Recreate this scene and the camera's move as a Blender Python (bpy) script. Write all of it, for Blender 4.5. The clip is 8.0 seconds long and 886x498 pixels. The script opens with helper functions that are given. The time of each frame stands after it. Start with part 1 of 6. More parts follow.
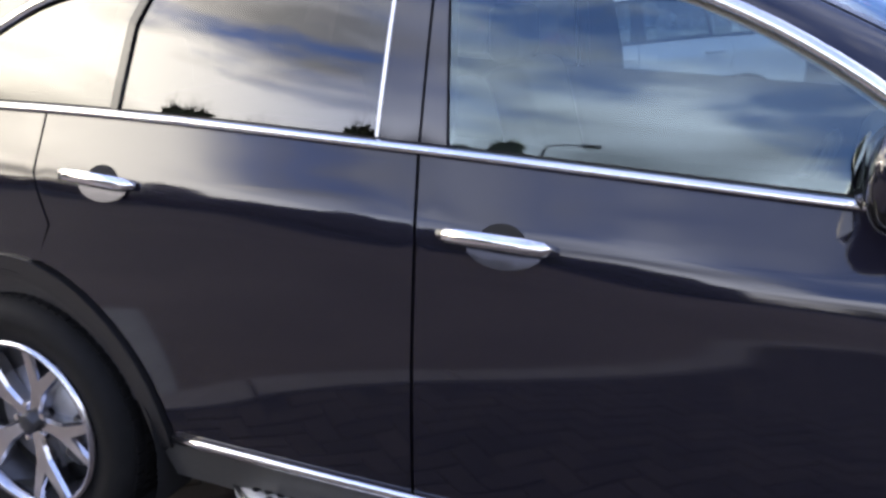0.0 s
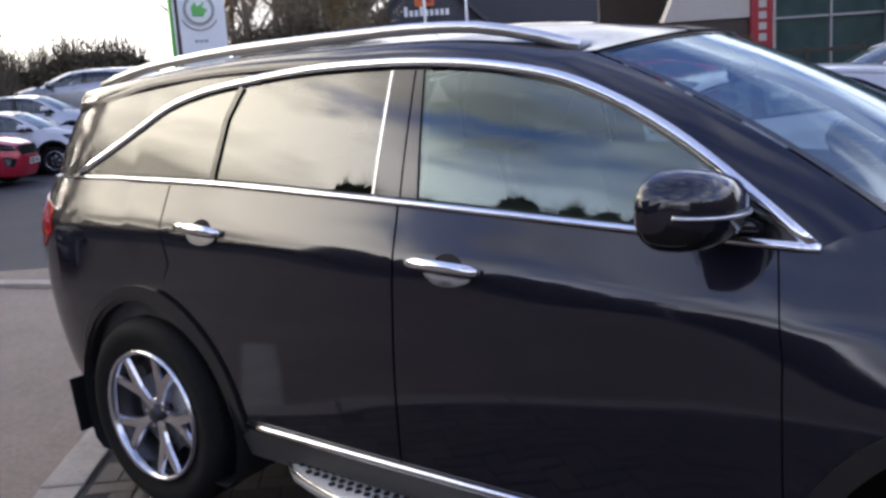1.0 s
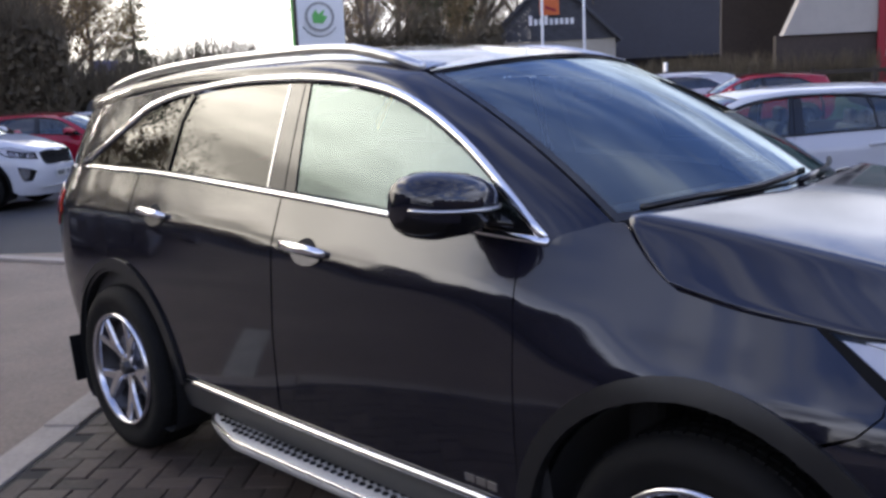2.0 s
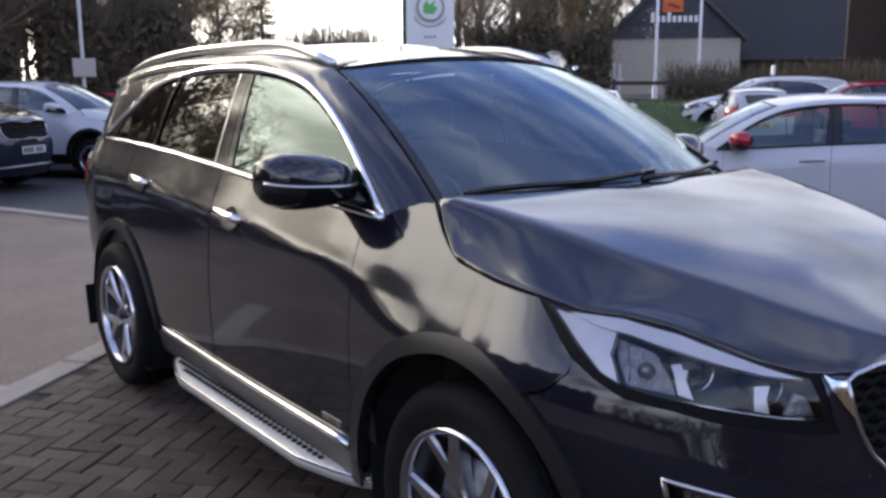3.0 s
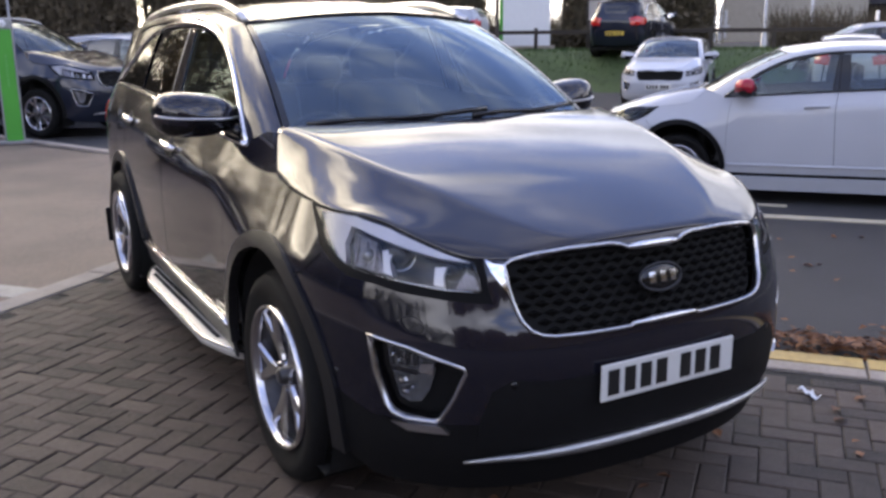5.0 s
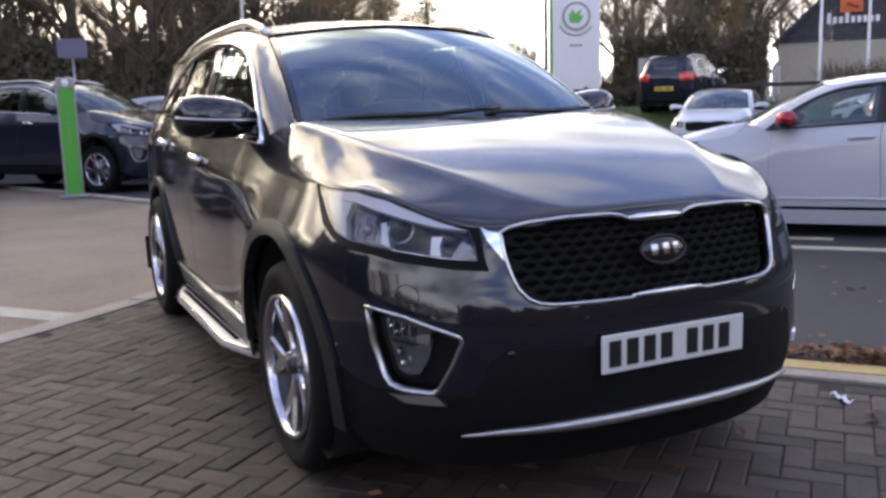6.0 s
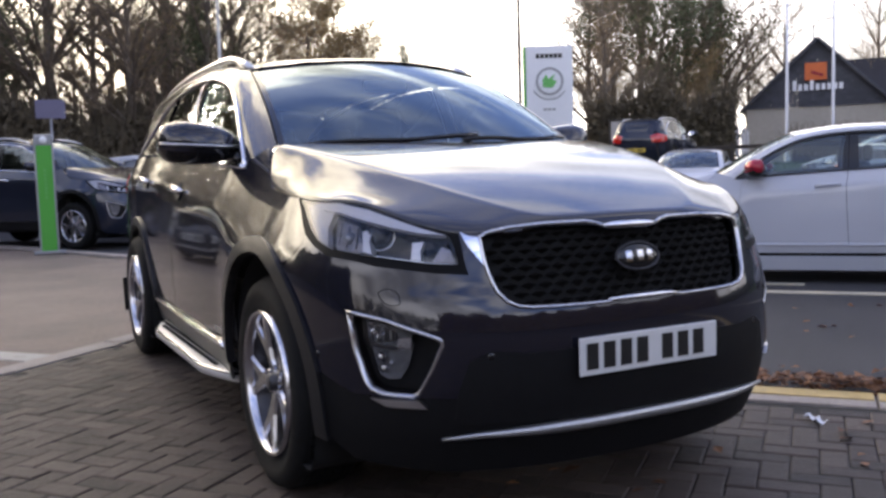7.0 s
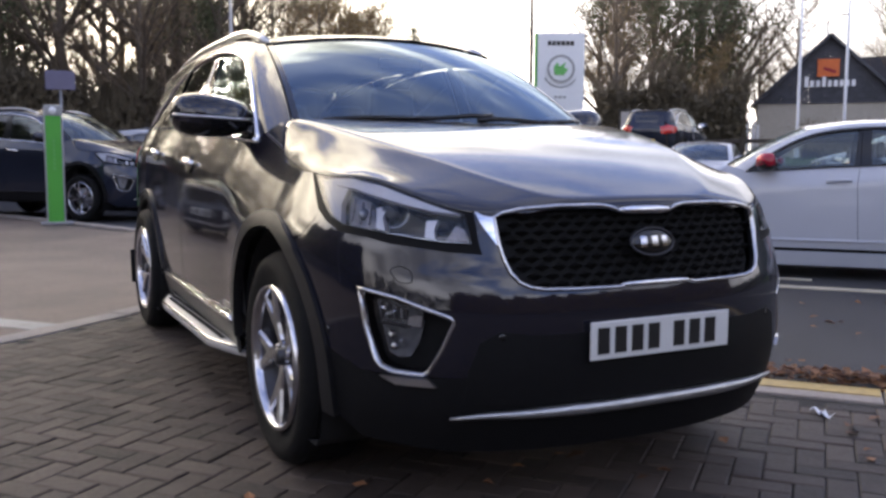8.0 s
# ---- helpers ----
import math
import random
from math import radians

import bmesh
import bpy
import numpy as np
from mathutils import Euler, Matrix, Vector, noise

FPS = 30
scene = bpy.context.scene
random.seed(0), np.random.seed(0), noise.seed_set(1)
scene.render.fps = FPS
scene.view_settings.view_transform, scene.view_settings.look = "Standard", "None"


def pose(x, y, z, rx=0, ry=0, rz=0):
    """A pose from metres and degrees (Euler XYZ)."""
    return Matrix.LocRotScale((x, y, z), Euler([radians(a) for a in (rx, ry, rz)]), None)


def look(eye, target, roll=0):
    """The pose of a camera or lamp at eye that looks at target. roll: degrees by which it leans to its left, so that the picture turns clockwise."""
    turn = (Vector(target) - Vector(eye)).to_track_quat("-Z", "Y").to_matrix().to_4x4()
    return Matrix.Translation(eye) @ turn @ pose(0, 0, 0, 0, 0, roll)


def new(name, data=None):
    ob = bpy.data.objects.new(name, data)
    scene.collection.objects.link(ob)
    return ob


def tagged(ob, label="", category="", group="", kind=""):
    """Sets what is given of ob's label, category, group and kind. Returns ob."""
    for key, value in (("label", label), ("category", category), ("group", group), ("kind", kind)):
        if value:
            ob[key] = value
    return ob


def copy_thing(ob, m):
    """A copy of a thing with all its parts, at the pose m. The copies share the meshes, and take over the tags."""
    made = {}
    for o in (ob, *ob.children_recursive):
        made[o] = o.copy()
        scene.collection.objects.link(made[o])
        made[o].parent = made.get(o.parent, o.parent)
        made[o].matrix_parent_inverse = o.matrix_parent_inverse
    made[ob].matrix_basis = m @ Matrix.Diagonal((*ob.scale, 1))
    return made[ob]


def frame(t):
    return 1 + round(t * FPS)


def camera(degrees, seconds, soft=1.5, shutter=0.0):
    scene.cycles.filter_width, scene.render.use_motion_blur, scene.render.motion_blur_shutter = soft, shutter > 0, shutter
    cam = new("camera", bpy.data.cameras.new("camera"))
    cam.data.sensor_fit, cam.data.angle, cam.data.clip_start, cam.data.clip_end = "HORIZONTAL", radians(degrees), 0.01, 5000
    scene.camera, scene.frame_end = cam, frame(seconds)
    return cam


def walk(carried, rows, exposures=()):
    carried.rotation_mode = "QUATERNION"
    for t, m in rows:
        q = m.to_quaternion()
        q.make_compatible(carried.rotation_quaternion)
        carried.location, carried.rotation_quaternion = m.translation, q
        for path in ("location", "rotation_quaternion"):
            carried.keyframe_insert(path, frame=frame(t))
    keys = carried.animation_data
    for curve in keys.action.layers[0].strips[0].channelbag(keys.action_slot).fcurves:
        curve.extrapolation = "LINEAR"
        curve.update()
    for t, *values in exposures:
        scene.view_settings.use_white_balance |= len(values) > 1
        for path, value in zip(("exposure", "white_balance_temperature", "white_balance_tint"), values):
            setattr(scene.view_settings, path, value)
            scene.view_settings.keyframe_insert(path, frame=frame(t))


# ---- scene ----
cam = camera(52.7, 8.0, soft=2.9)
PATH = [
    (0, (0.598, -2.464, 1.533), (-0.188, -0.717, 0.96), -1.3),
    (0.5, (0.983, -2.712, 1.557), (0.041, -1.017, 1.065), -2.8),
    (1, (1.413, -2.764, 1.543), (0.237, -1.191, 1.165), -3.9),
    (1.2, (1.594, -2.745, 1.56), (0.371, -1.214, 1.158), -2.8),
    (2.3, (2.597, -2.473, 1.513), (1.142, -1.145, 1.169), -2.2),
    (2.5, (2.761, -2.394, 1.556), (1.265, -1.122, 1.175), -1.5),
    (3, (3.152, -2.27, 1.519), (1.589, -1.075, 1.16), -0.2),
    (3.5, (3.519, -2.082, 1.561), (1.908, -0.954, 1.193), -2.1),
    (4, (3.832, -1.958, 1.559), (2.157, -0.951, 1.131), -1.5),
    (4.5, (4.093, -1.902, 1.566), (2.42, -0.918, 1.085), -0.4),
    (6, (4.37, -1.704, 1.253), (2.593, -0.843, 0.936), -1.7),
    (6.5, (4.426, -1.735, 1.112), (2.642, -0.851, 0.922), -1.7),
    (7, (4.434, -1.754, 1.089), (2.667, -0.834, 0.917), -1.7),
    (7.5, (4.418, -1.767, 1.077), (2.657, -0.841, 0.868), -0.3),
    (8, (4.409, -1.772, 1.07), (2.64, -0.862, 0.865), 0.2),
]
walk(cam, [(t, look(eye, target, roll)) for t, eye, target, roll in PATH], exposures=[(0, 1.58, 5930, 16), (1.0, 0.86, 5950, 16), (2.4, 0.72, 5780, 17), (4.0, 0.84, 6100, 17), (4.8, 1.12, 6260, 17), (6.0, 1.04, 6260, 17), (8, 0.86, 6250, 17)])

# ---- world and light ----
SUN_AZ, SUN_EL = radians(188), radians(16)
sun_dir = Vector((math.cos(SUN_EL) * math.cos(SUN_AZ), math.cos(SUN_EL) * math.sin(SUN_AZ), math.sin(SUN_EL)))
world = bpy.data.worlds.new("sky")
scene.world = world
world.use_nodes = True
nt = world.node_tree
nt.nodes.clear()


w_out = nt.nodes.new("ShaderNodeOutputWorld")
w_bg = nt.nodes.new("ShaderNodeBackground")
w_sky = nt.nodes.new("ShaderNodeTexSky")
w_sky.sky_type, w_sky.sun_disc = "NISHITA", False
w_sky.sun_elevation, w_sky.sun_rotation = SUN_EL, radians(90) - SUN_AZ
w_sky.dust_density, w_sky.air_density, w_sky.ozone_density = 0.0, 1.2, 5.0
w_co = nt.nodes.new("ShaderNodeTexCoord")
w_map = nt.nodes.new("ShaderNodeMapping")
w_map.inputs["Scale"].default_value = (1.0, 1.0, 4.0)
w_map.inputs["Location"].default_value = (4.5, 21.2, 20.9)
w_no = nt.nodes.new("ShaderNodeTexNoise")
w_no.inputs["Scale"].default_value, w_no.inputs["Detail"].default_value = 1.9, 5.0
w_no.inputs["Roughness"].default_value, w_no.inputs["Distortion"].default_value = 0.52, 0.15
# height in the sky: clouds lie closer and brighter towards the horizon
w_sep = nt.nodes.new("ShaderNodeSeparateXYZ")
w_low = nt.nodes.new("ShaderNodeMapRange")
w_low.inputs["From Min"].default_value, w_low.inputs["From Max"].default_value = 0.80, 0.02
w_low.inputs["To Min"].default_value = -1.1
w_thick = nt.nodes.new("ShaderNodeMath")
w_thick.operation = "MULTIPLY_ADD"
w_thick.inputs[1].default_value = 0.19
w_ramp = nt.nodes.new("ShaderNodeValToRGB")
w_ramp.color_ramp.elements[0].position, w_ramp.color_ramp.elements[1].position = 0.45, 0.535
w_ramp.color_ramp.elements[0].color = (0.17, 0.17, 0.17, 1)
w_cl = nt.nodes.new("ShaderNodeMix")
w_cl.data_type = "RGBA"
w_cl.inputs["A"].default_value = (9.4, 9.8, 10.7, 1)
w_cl.inputs["B"].default_value = (15.2, 14.1, 11.8, 1)
# and brightest round the veiled sun
w_dot = nt.nodes.new("ShaderNodeVectorMath")
w_dot.operation = "DOT_PRODUCT"
w_dot.inputs[1].default_value = sun_dir
w_glow = nt.nodes.new("ShaderNodeMapRange")
w_glow.interpolation_type = "SMOOTHSTEP"
w_glow.inputs["From Min"].default_value, w_glow.inputs["From Max"].default_value = 0.66, 1.0
w_sun = nt.nodes.new("ShaderNodeMix")
w_sun.data_type = "RGBA"
w_sun.inputs["B"].default_value = (36.0, 32.0, 23.0, 1)
w_mix = nt.nodes.new("ShaderNodeMix")
w_mix.data_type = "RGBA"
ln = nt.links.new
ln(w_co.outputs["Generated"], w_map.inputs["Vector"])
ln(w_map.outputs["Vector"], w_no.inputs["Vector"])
ln(w_co.outputs["Generated"], w_sep.inputs["Vector"])
ln(w_sep.outputs["Z"], w_low.inputs["Value"])
ln(w_low.outputs["Result"], w_thick.inputs[0])
ln(w_no.outputs["Fac"], w_thick.inputs[2])
w_near = nt.nodes.new("ShaderNodeMath")
w_near.operation = "MULTIPLY_ADD"
w_near.inputs[1].default_value = 0.17
ln(w_glow.outputs["Result"], w_near.inputs[0])
ln(w_thick.outputs["Value"], w_near.inputs[2])
ln(w_near.outputs["Value"], w_ramp.inputs["Fac"])
# the side away from the sun stays duller
w_side = nt.nodes.new("ShaderNodeMapRange")
w_side.inputs["From Min"].default_value, w_side.inputs["From Max"].default_value = -0.9, 0.5
w_side.inputs["To Min"].default_value, w_side.inputs["To Max"].default_value = 0.12, 1.0
w_haze = nt.nodes.new("ShaderNodeMath")
w_haze.operation = "MULTIPLY"
ln(w_dot.outputs["Value"], w_side.inputs["Value"])
ln(w_low.outputs["Result"], w_haze.inputs[0])
ln(w_side.outputs["Result"], w_haze.inputs[1])
ln(w_haze.outputs["Value"], w_cl.inputs["Factor"])
ln(w_co.outputs["Generated"], w_dot.inputs[0])
ln(w_dot.outputs["Value"], w_glow.inputs["Value"])
ln(w_glow.outputs["Result"], w_sun.inputs["Factor"])
ln(w_cl.outputs["Result"], w_sun.inputs["A"])
ln(w_ramp.outputs["Color"], w_mix.inputs["Factor"])
w_deep = nt.nodes.new("ShaderNodeMix")
w_deep.data_type, w_deep.blend_type = "RGBA", "MULTIPLY"
w_deep.inputs["Factor"].default_value = 1.0
w_deep.inputs["B"].default_value = (1.40, 1.22, 1.50, 1)
ln(w_sky.outputs["Color"], w_deep.inputs["A"])
# thin high cloud over the blue
w_thin = nt.nodes.new("ShaderNodeTexNoise")
w_thin.inputs["Scale"].default_value, w_thin.inputs["Detail"].default_value, w_thin.inputs["Distortion"].default_value = 3.4, 6.0, 0.4
w_veil = nt.nodes.new("ShaderNodeMapRange")
w_veil.inputs["From Min"].default_value, w_veil.inputs["From Max"].default_value = 0.46, 0.70
w_veil.inputs["To Max"].default_value = 0.55
w_high = nt.nodes.new("ShaderNodeMix")
w_high.data_type = "RGBA"
w_high.inputs["B"].default_value = (7.6, 7.5, 7.3, 1)
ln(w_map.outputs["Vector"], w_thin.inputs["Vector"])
ln(w_thin.outputs["Fac"], w_veil.inputs["Value"])
ln(w_veil.outputs["Result"], w_high.inputs["Factor"])
ln(w_deep.outputs["Result"], w_high.inputs["A"])
ln(w_high.outputs["Result"], w_mix.inputs["A"])
# grey undersides of the clouds
w_under = nt.nodes.new("ShaderNodeTexNoise")
w_under.inputs["Scale"].default_value, w_under.inputs["Detail"].default_value, w_under.inputs["Distortion"].default_value = 2.6, 5.0, 0.3
w_shade = nt.nodes.new("ShaderNodeMapRange")
w_shade.inputs["From Min"].default_value, w_shade.inputs["From Max"].default_value = 0.36, 0.62
w_shade.inputs["To Min"].default_value, w_shade.inputs["To Max"].default_value = 0.34, 1.12
w_grey = nt.nodes.new("ShaderNodeVectorMath")
w_grey.operation = "SCALE"
w_turn = nt.nodes.new("ShaderNodeMapping")
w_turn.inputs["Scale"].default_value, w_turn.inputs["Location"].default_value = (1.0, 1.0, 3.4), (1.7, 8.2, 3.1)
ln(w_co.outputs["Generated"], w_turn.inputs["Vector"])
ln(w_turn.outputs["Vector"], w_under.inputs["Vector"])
ln(w_under.outputs["Fac"], w_shade.inputs["Value"])
ln(w_shade.outputs["Result"], w_grey.inputs["Scale"])
ln(w_sun.outputs["Result"], w_grey.inputs[0])
ln(w_grey.outputs["Vector"], w_mix.inputs["B"])
ln(w_mix.outputs["Result"], w_bg.inputs["Color"])
w_bg.inputs["Strength"].default_value = 0.130
ln(w_bg.outputs["Background"], w_out.inputs["Surface"])

sun = new("sun", bpy.data.lights.new("sun", "SUN"))
sun.data.energy, sun.data.angle, sun.data.color = 1.9, radians(12), (1.0, 0.86, 0.66)
sun.matrix_world = look(sun_dir * 60, (0, 0, 0))


# ---- materials ----
def material(name, color, rough=0.5, metal=0.0, coat=0.0, vary=0.15, scale=20.0, bump=0.0, bump_scale=None, coords="Object",
             random_tint=0.0, spec=0.5, island=0.0, tint=None, coarse=0.12, transmission=0.0):
    """A surface whose colour varies at two scales, with fine relief."""
    m = bpy.data.materials.new(name)
    m.use_nodes = True
    t = m.node_tree
    b = t.nodes["Principled BSDF"]
    b.inputs["Roughness"].default_value = rough
    b.inputs["Metallic"].default_value = metal
    b.inputs["Coat Weight"].default_value = coat
    b.inputs["Coat Roughness"].default_value = 0.05
    b.inputs["Specular IOR Level"].default_value = spec
    co = t.nodes.new("ShaderNodeTexCoord")
    fine = t.nodes.new("ShaderNodeTexNoise")
    fine.inputs["Scale"].default_value, fine.inputs["Detail"].default_value = scale, 5.0
    big = t.nodes.new("ShaderNodeTexNoise")
    big.inputs["Scale"].default_value, big.inputs["Detail"].default_value = scale * coarse, 3.0
    t.links.new(co.outputs[coords], fine.inputs["Vector"])
    t.links.new(co.outputs[coords], big.inputs["Vector"])
    add = t.nodes.new("ShaderNodeMath")
    add.operation = "ADD"
    t.links.new(fine.outputs["Fac"], add.inputs[0])
    t.links.new(big.outputs["Fac"], add.inputs[1])
    last = add.outputs["Value"]
    for on, kind, out, amount in ((random_tint, "ShaderNodeObjectInfo", "Random", random_tint), (island, "ShaderNodeNewGeometry", "Random Per Island", island)):
        if on:
            info = t.nodes.new(kind)
            ma = t.nodes.new("ShaderNodeMath")
            ma.operation = "MULTIPLY_ADD"
            ma.inputs[1].default_value = amount
            t.links.new(info.outputs[out], ma.inputs[0])
            t.links.new(last, ma.inputs[2])
            last = ma.outputs["Value"]
    ramp = t.nodes.new("ShaderNodeValToRGB")
    lo = tuple(c * (1 - vary) for c in color)
    hi = tuple(min(1.0, c * (1 + vary)) for c in color) if tint is None else tint
    ramp.color_ramp.elements[0].position, ramp.color_ramp.elements[0].color = 0.3, (*lo, 1)
    ramp.color_ramp.elements[1].position, ramp.color_ramp.elements[1].color = 0.75, (*hi, 1)
    half_it = t.nodes.new("ShaderNodeMath")
    half_it.operation = "MULTIPLY"
    half_it.inputs[1].default_value = 1.0 / (2.0 + random_tint + island)
    t.links.new(last, half_it.inputs[0])
    t.links.new(half_it.outputs["Value"], ramp.inputs["Fac"])
    t.links.new(ramp.outputs["Color"], b.inputs["Base Color"])
    if bump:
        bn = t.nodes.new("ShaderNodeTexNoise")
        bn.inputs["Scale"].default_value, bn.inputs["Detail"].default_value = bump_scale or scale, 6.0
        t.links.new(co.outputs[coords], bn.inputs["Vector"])
        bu = t.nodes.new("ShaderNodeBump")
        bu.inputs["Strength"].default_value, bu.inputs["Distance"].default_value = bump, 0.01
        t.links.new(bn.outputs["Fac"], bu.inputs["Height"])
        t.links.new(bu.outputs["Normal"], b.inputs["Normal"])
    if transmission:
        b.inputs["Transmission Weight"].default_value = transmission
    return m


def pane_material(name, tint, rough=0.0, ior=1.85, sheen=(1.0, 1.0, 1.0)):
    """A thin pane: tinted see-through, with the gloss of glass."""
    m = bpy.data.materials.new(name)
    m.use_nodes = True
    t = m.node_tree
    t.nodes.clear()
    out = t.nodes.new("ShaderNodeOutputMaterial")
    mix = t.nodes.new("ShaderNodeMixShader")
    clear = t.nodes.new("ShaderNodeBsdfTransparent")
    gloss = t.nodes.new("ShaderNodeBsdfGlossy")
    fres = t.nodes.new("ShaderNodeFresnel")
    clear.inputs["Color"].default_value = (*tint, 1)
    gloss.inputs["Roughness"].default_value = rough
    gloss.inputs["Color"].default_value = (*sheen, 1)
    fres.inputs["IOR"].default_value = ior
    t.links.new(fres.outputs["Fac"], mix.inputs["Fac"])
    t.links.new(clear.outputs["BSDF"], mix.inputs[1])
    t.links.new(gloss.outputs["BSDF"], mix.inputs[2])
    t.links.new(mix.outputs["Shader"], out.inputs["Surface"])
    return m


def paint(name, color, metal=0.5, rough=0.3):
    return material(name, color, rough, metal, coat=1.0, vary=0.06, scale=900.0, coarse=0.002, spec=0.0)


M_PAINT = paint("graphite_paint", (0.0088, 0.0087, 0.0165), 0.45, 0.42)
M_PAINT.node_tree.nodes["Principled BSDF"].inputs["Coat IOR"].default_value = 1.6
M_PAINT.node_tree.nodes["Principled BSDF"].inputs["Coat Roughness"].default_value = 0.06
M_WHITE = paint("white_paint", (0.46, 0.475, 0.52), 0.0, 0.3)
M_NAVY = paint("dark_blue_grey_paint", (0.018, 0.022, 0.038), 0.5, 0.3)
M_RED = paint("red_paint", (0.30, 0.012, 0.030), 0.2, 0.3)
M_SILVER = paint("silver_paint", (0.45, 0.47, 0.5), 0.7, 0.3)
M_PLASTIC = material("black_plastic", (0.008, 0.008, 0.0085), 0.55, spec=0.12, vary=0.25, scale=300, bump=0.25, bump_scale=900)
M_ARCH = material("arch_plastic", (0.011, 0.011, 0.012), 0.36, spec=0.45, vary=0.25, scale=300, bump=0.1, bump_scale=900)
M_BEZEL = material("lamp_bezel_black", (0.006, 0.006, 0.0065), 0.5, vary=0.1, scale=50, spec=0.08)
M_PILLAR = material("pillar_gloss", (0.02, 0.018, 0.022), 0.08, vary=0.1, scale=50, spec=0.8)
M_GLOSS = material("gloss_black", (0.008, 0.008, 0.009), 0.12, vary=0.1, scale=50)
M_CHROME = material("chrome", (0.78, 0.78, 0.80), 0.09, 1.0, vary=0.04, scale=60)
M_SATIN = material("satin_aluminium", (0.62, 0.62, 0.63), 0.28, 1.0, vary=0.08, scale=120)
M_ALLOY = material("machined_alloy", (0.56, 0.56, 0.60), 0.2, 1.0, vary=0.1, scale=90)
M_ALLOY_DARK = material("dark_alloy", (0.05, 0.05, 0.055), 0.4, 0.6, vary=0.2, scale=60)
M_RUBBER = material("tyre_rubber", (0.009, 0.0088, 0.0088), 0.75, spec=0.15, vary=0.3, scale=40, bump=0.3, bump_scale=400)
M_TREAD = material("step_tread", (0.55, 0.54, 0.52), 0.42, 0.35, vary=0.12, scale=70)
M_SILL = material("sill_grey", (0.045, 0.044, 0.043), 0.4, vary=0.15, scale=60)
M_GRILLE = material("grille_black", (0.0055, 0.0053, 0.005), 0.65, vary=0.1, scale=50, spec=0.06)
M_SKID = material("dull_silver", (0.46, 0.46, 0.455), 0.4, 0.9, vary=0.2, scale=60)
M_FOG = material("fog_reflector", (0.16, 0.16, 0.17), 0.25, 0.8, vary=0.6, scale=70, bump=1.0, bump_scale=110)
M_TRIM = material("dim_chrome", (0.50, 0.50, 0.52), 0.17, 1.0, vary=0.05, scale=60)
M_CUP = material("handle_dish_lit", (0.055, 0.055, 0.066), 0.2, 0.8, vary=0.06, scale=60)
# near-black that paints shade in recesses; also floors, housings and underbody
M_DARK = material("shade_and_inner_black", (0.006, 0.006, 0.006), 0.9, vary=0.1)
M_SEAT = material("dark_leather", (0.03, 0.029, 0.03), 0.5, vary=0.2, scale=40, bump=0.3, bump_scale=250)
M_HEADLINING = material("grey_headlining", (0.28, 0.28, 0.27), 0.9, vary=0.08, scale=150)
M_REFLECTOR = material("lamp_reflector", (0.34, 0.34, 0.37), 0.3, 0.9, vary=0.25, scale=60)
M_CELL = material("signal_reflector", (0.32, 0.30, 0.33), 0.32, 0.8, vary=0.5, scale=45, bump=0.8, bump_scale=60)
M_LAMP_BODY = material("lamp_housing", (0.055, 0.054, 0.062), 0.3, 0.6, vary=0.2, scale=60)
M_LAMP_PALE = material("lamp_strip", (0.66, 0.635, 0.65), 0.33, 0.55, vary=0.06, scale=40)
M_GLASS = pane_material("clear_glass", (0.72, 0.79, 0.77), sheen=(0.88, 0.96, 1.0))
M_DOORGLASS = pane_material("door_glass", (0.44, 0.54, 0.54), ior=2.0, sheen=(0.84, 1.0, 1.0))
M_SCREEN = pane_material("coated_screen", (0.70, 0.79, 0.78), ior=2.1, sheen=(0.80, 0.93, 1.0))
M_TINT = pane_material("privacy_glass", (0.05, 0.052, 0.05))
M_LENS = pane_material("lamp_glass", (0.86, 0.88, 0.9), ior=1.45)
M_RED_LENS = material("red_lens", (0.5, 0.015, 0.012), 0.1, coat=1.0, vary=0.1, scale=80)
M_PLATE = material("white_plate", (0.62, 0.62, 0.60), 0.35, vary=0.03, scale=20)
M_PLATE_Y = material("yellow_plate", (0.72, 0.5, 0.06), 0.35, vary=0.03, scale=20)
M_INK = material("black_ink", (0.012, 0.012, 0.012), 0.4, vary=0.05)
M_PAVER = material("block_paving", (0.043, 0.0325, 0.0268), 0.62, spec=0.33, vary=0.4, scale=55, bump=0.5, bump_scale=260, random_tint=0.9, tint=(0.098, 0.073, 0.058))
M_PAVER_FAR = material("block_paving_joined", (0.043, 0.0325, 0.0268), 0.62, spec=0.33, vary=0.4, scale=55, bump=0.5, bump_scale=260, island=0.9, tint=(0.098, 0.073, 0.058))
M_JOINT = material("joint_sand", (0.022, 0.02, 0.018), 0.95, vary=0.3, scale=120, bump=0.5)
M_ASPHALT = material("asphalt", (0.036, 0.035, 0.038), 0.75, vary=0.3, scale=60, bump=0.6, bump_scale=420, coarse=0.02)
M_ROAD = material("worn_road", (0.200, 0.152, 0.116), 0.62, spec=0.3, vary=0.42, scale=45, bump=0.5, bump_scale=350, coarse=0.02)
M_KERB = material("concrete_kerb", (0.33, 0.285, 0.24), 0.8, vary=0.25, scale=40, bump=0.4, bump_scale=200)
M_YELLOW = material("yellow_line", (0.52, 0.37, 0.13), 0.6, vary=0.3, scale=35, bump=0.2)
M_LINE = material("white_line", (0.31, 0.295, 0.265), 0.6, vary=0.25, scale=30)
M_CREAMLINE = material("cream_line", (0.50, 0.45, 0.33), 0.6, vary=0.3, scale=30)
M_GRASS = material("grass", (0.045, 0.075, 0.02), 0.9, vary=0.4, scale=8, bump=0.7, bump_scale=60)
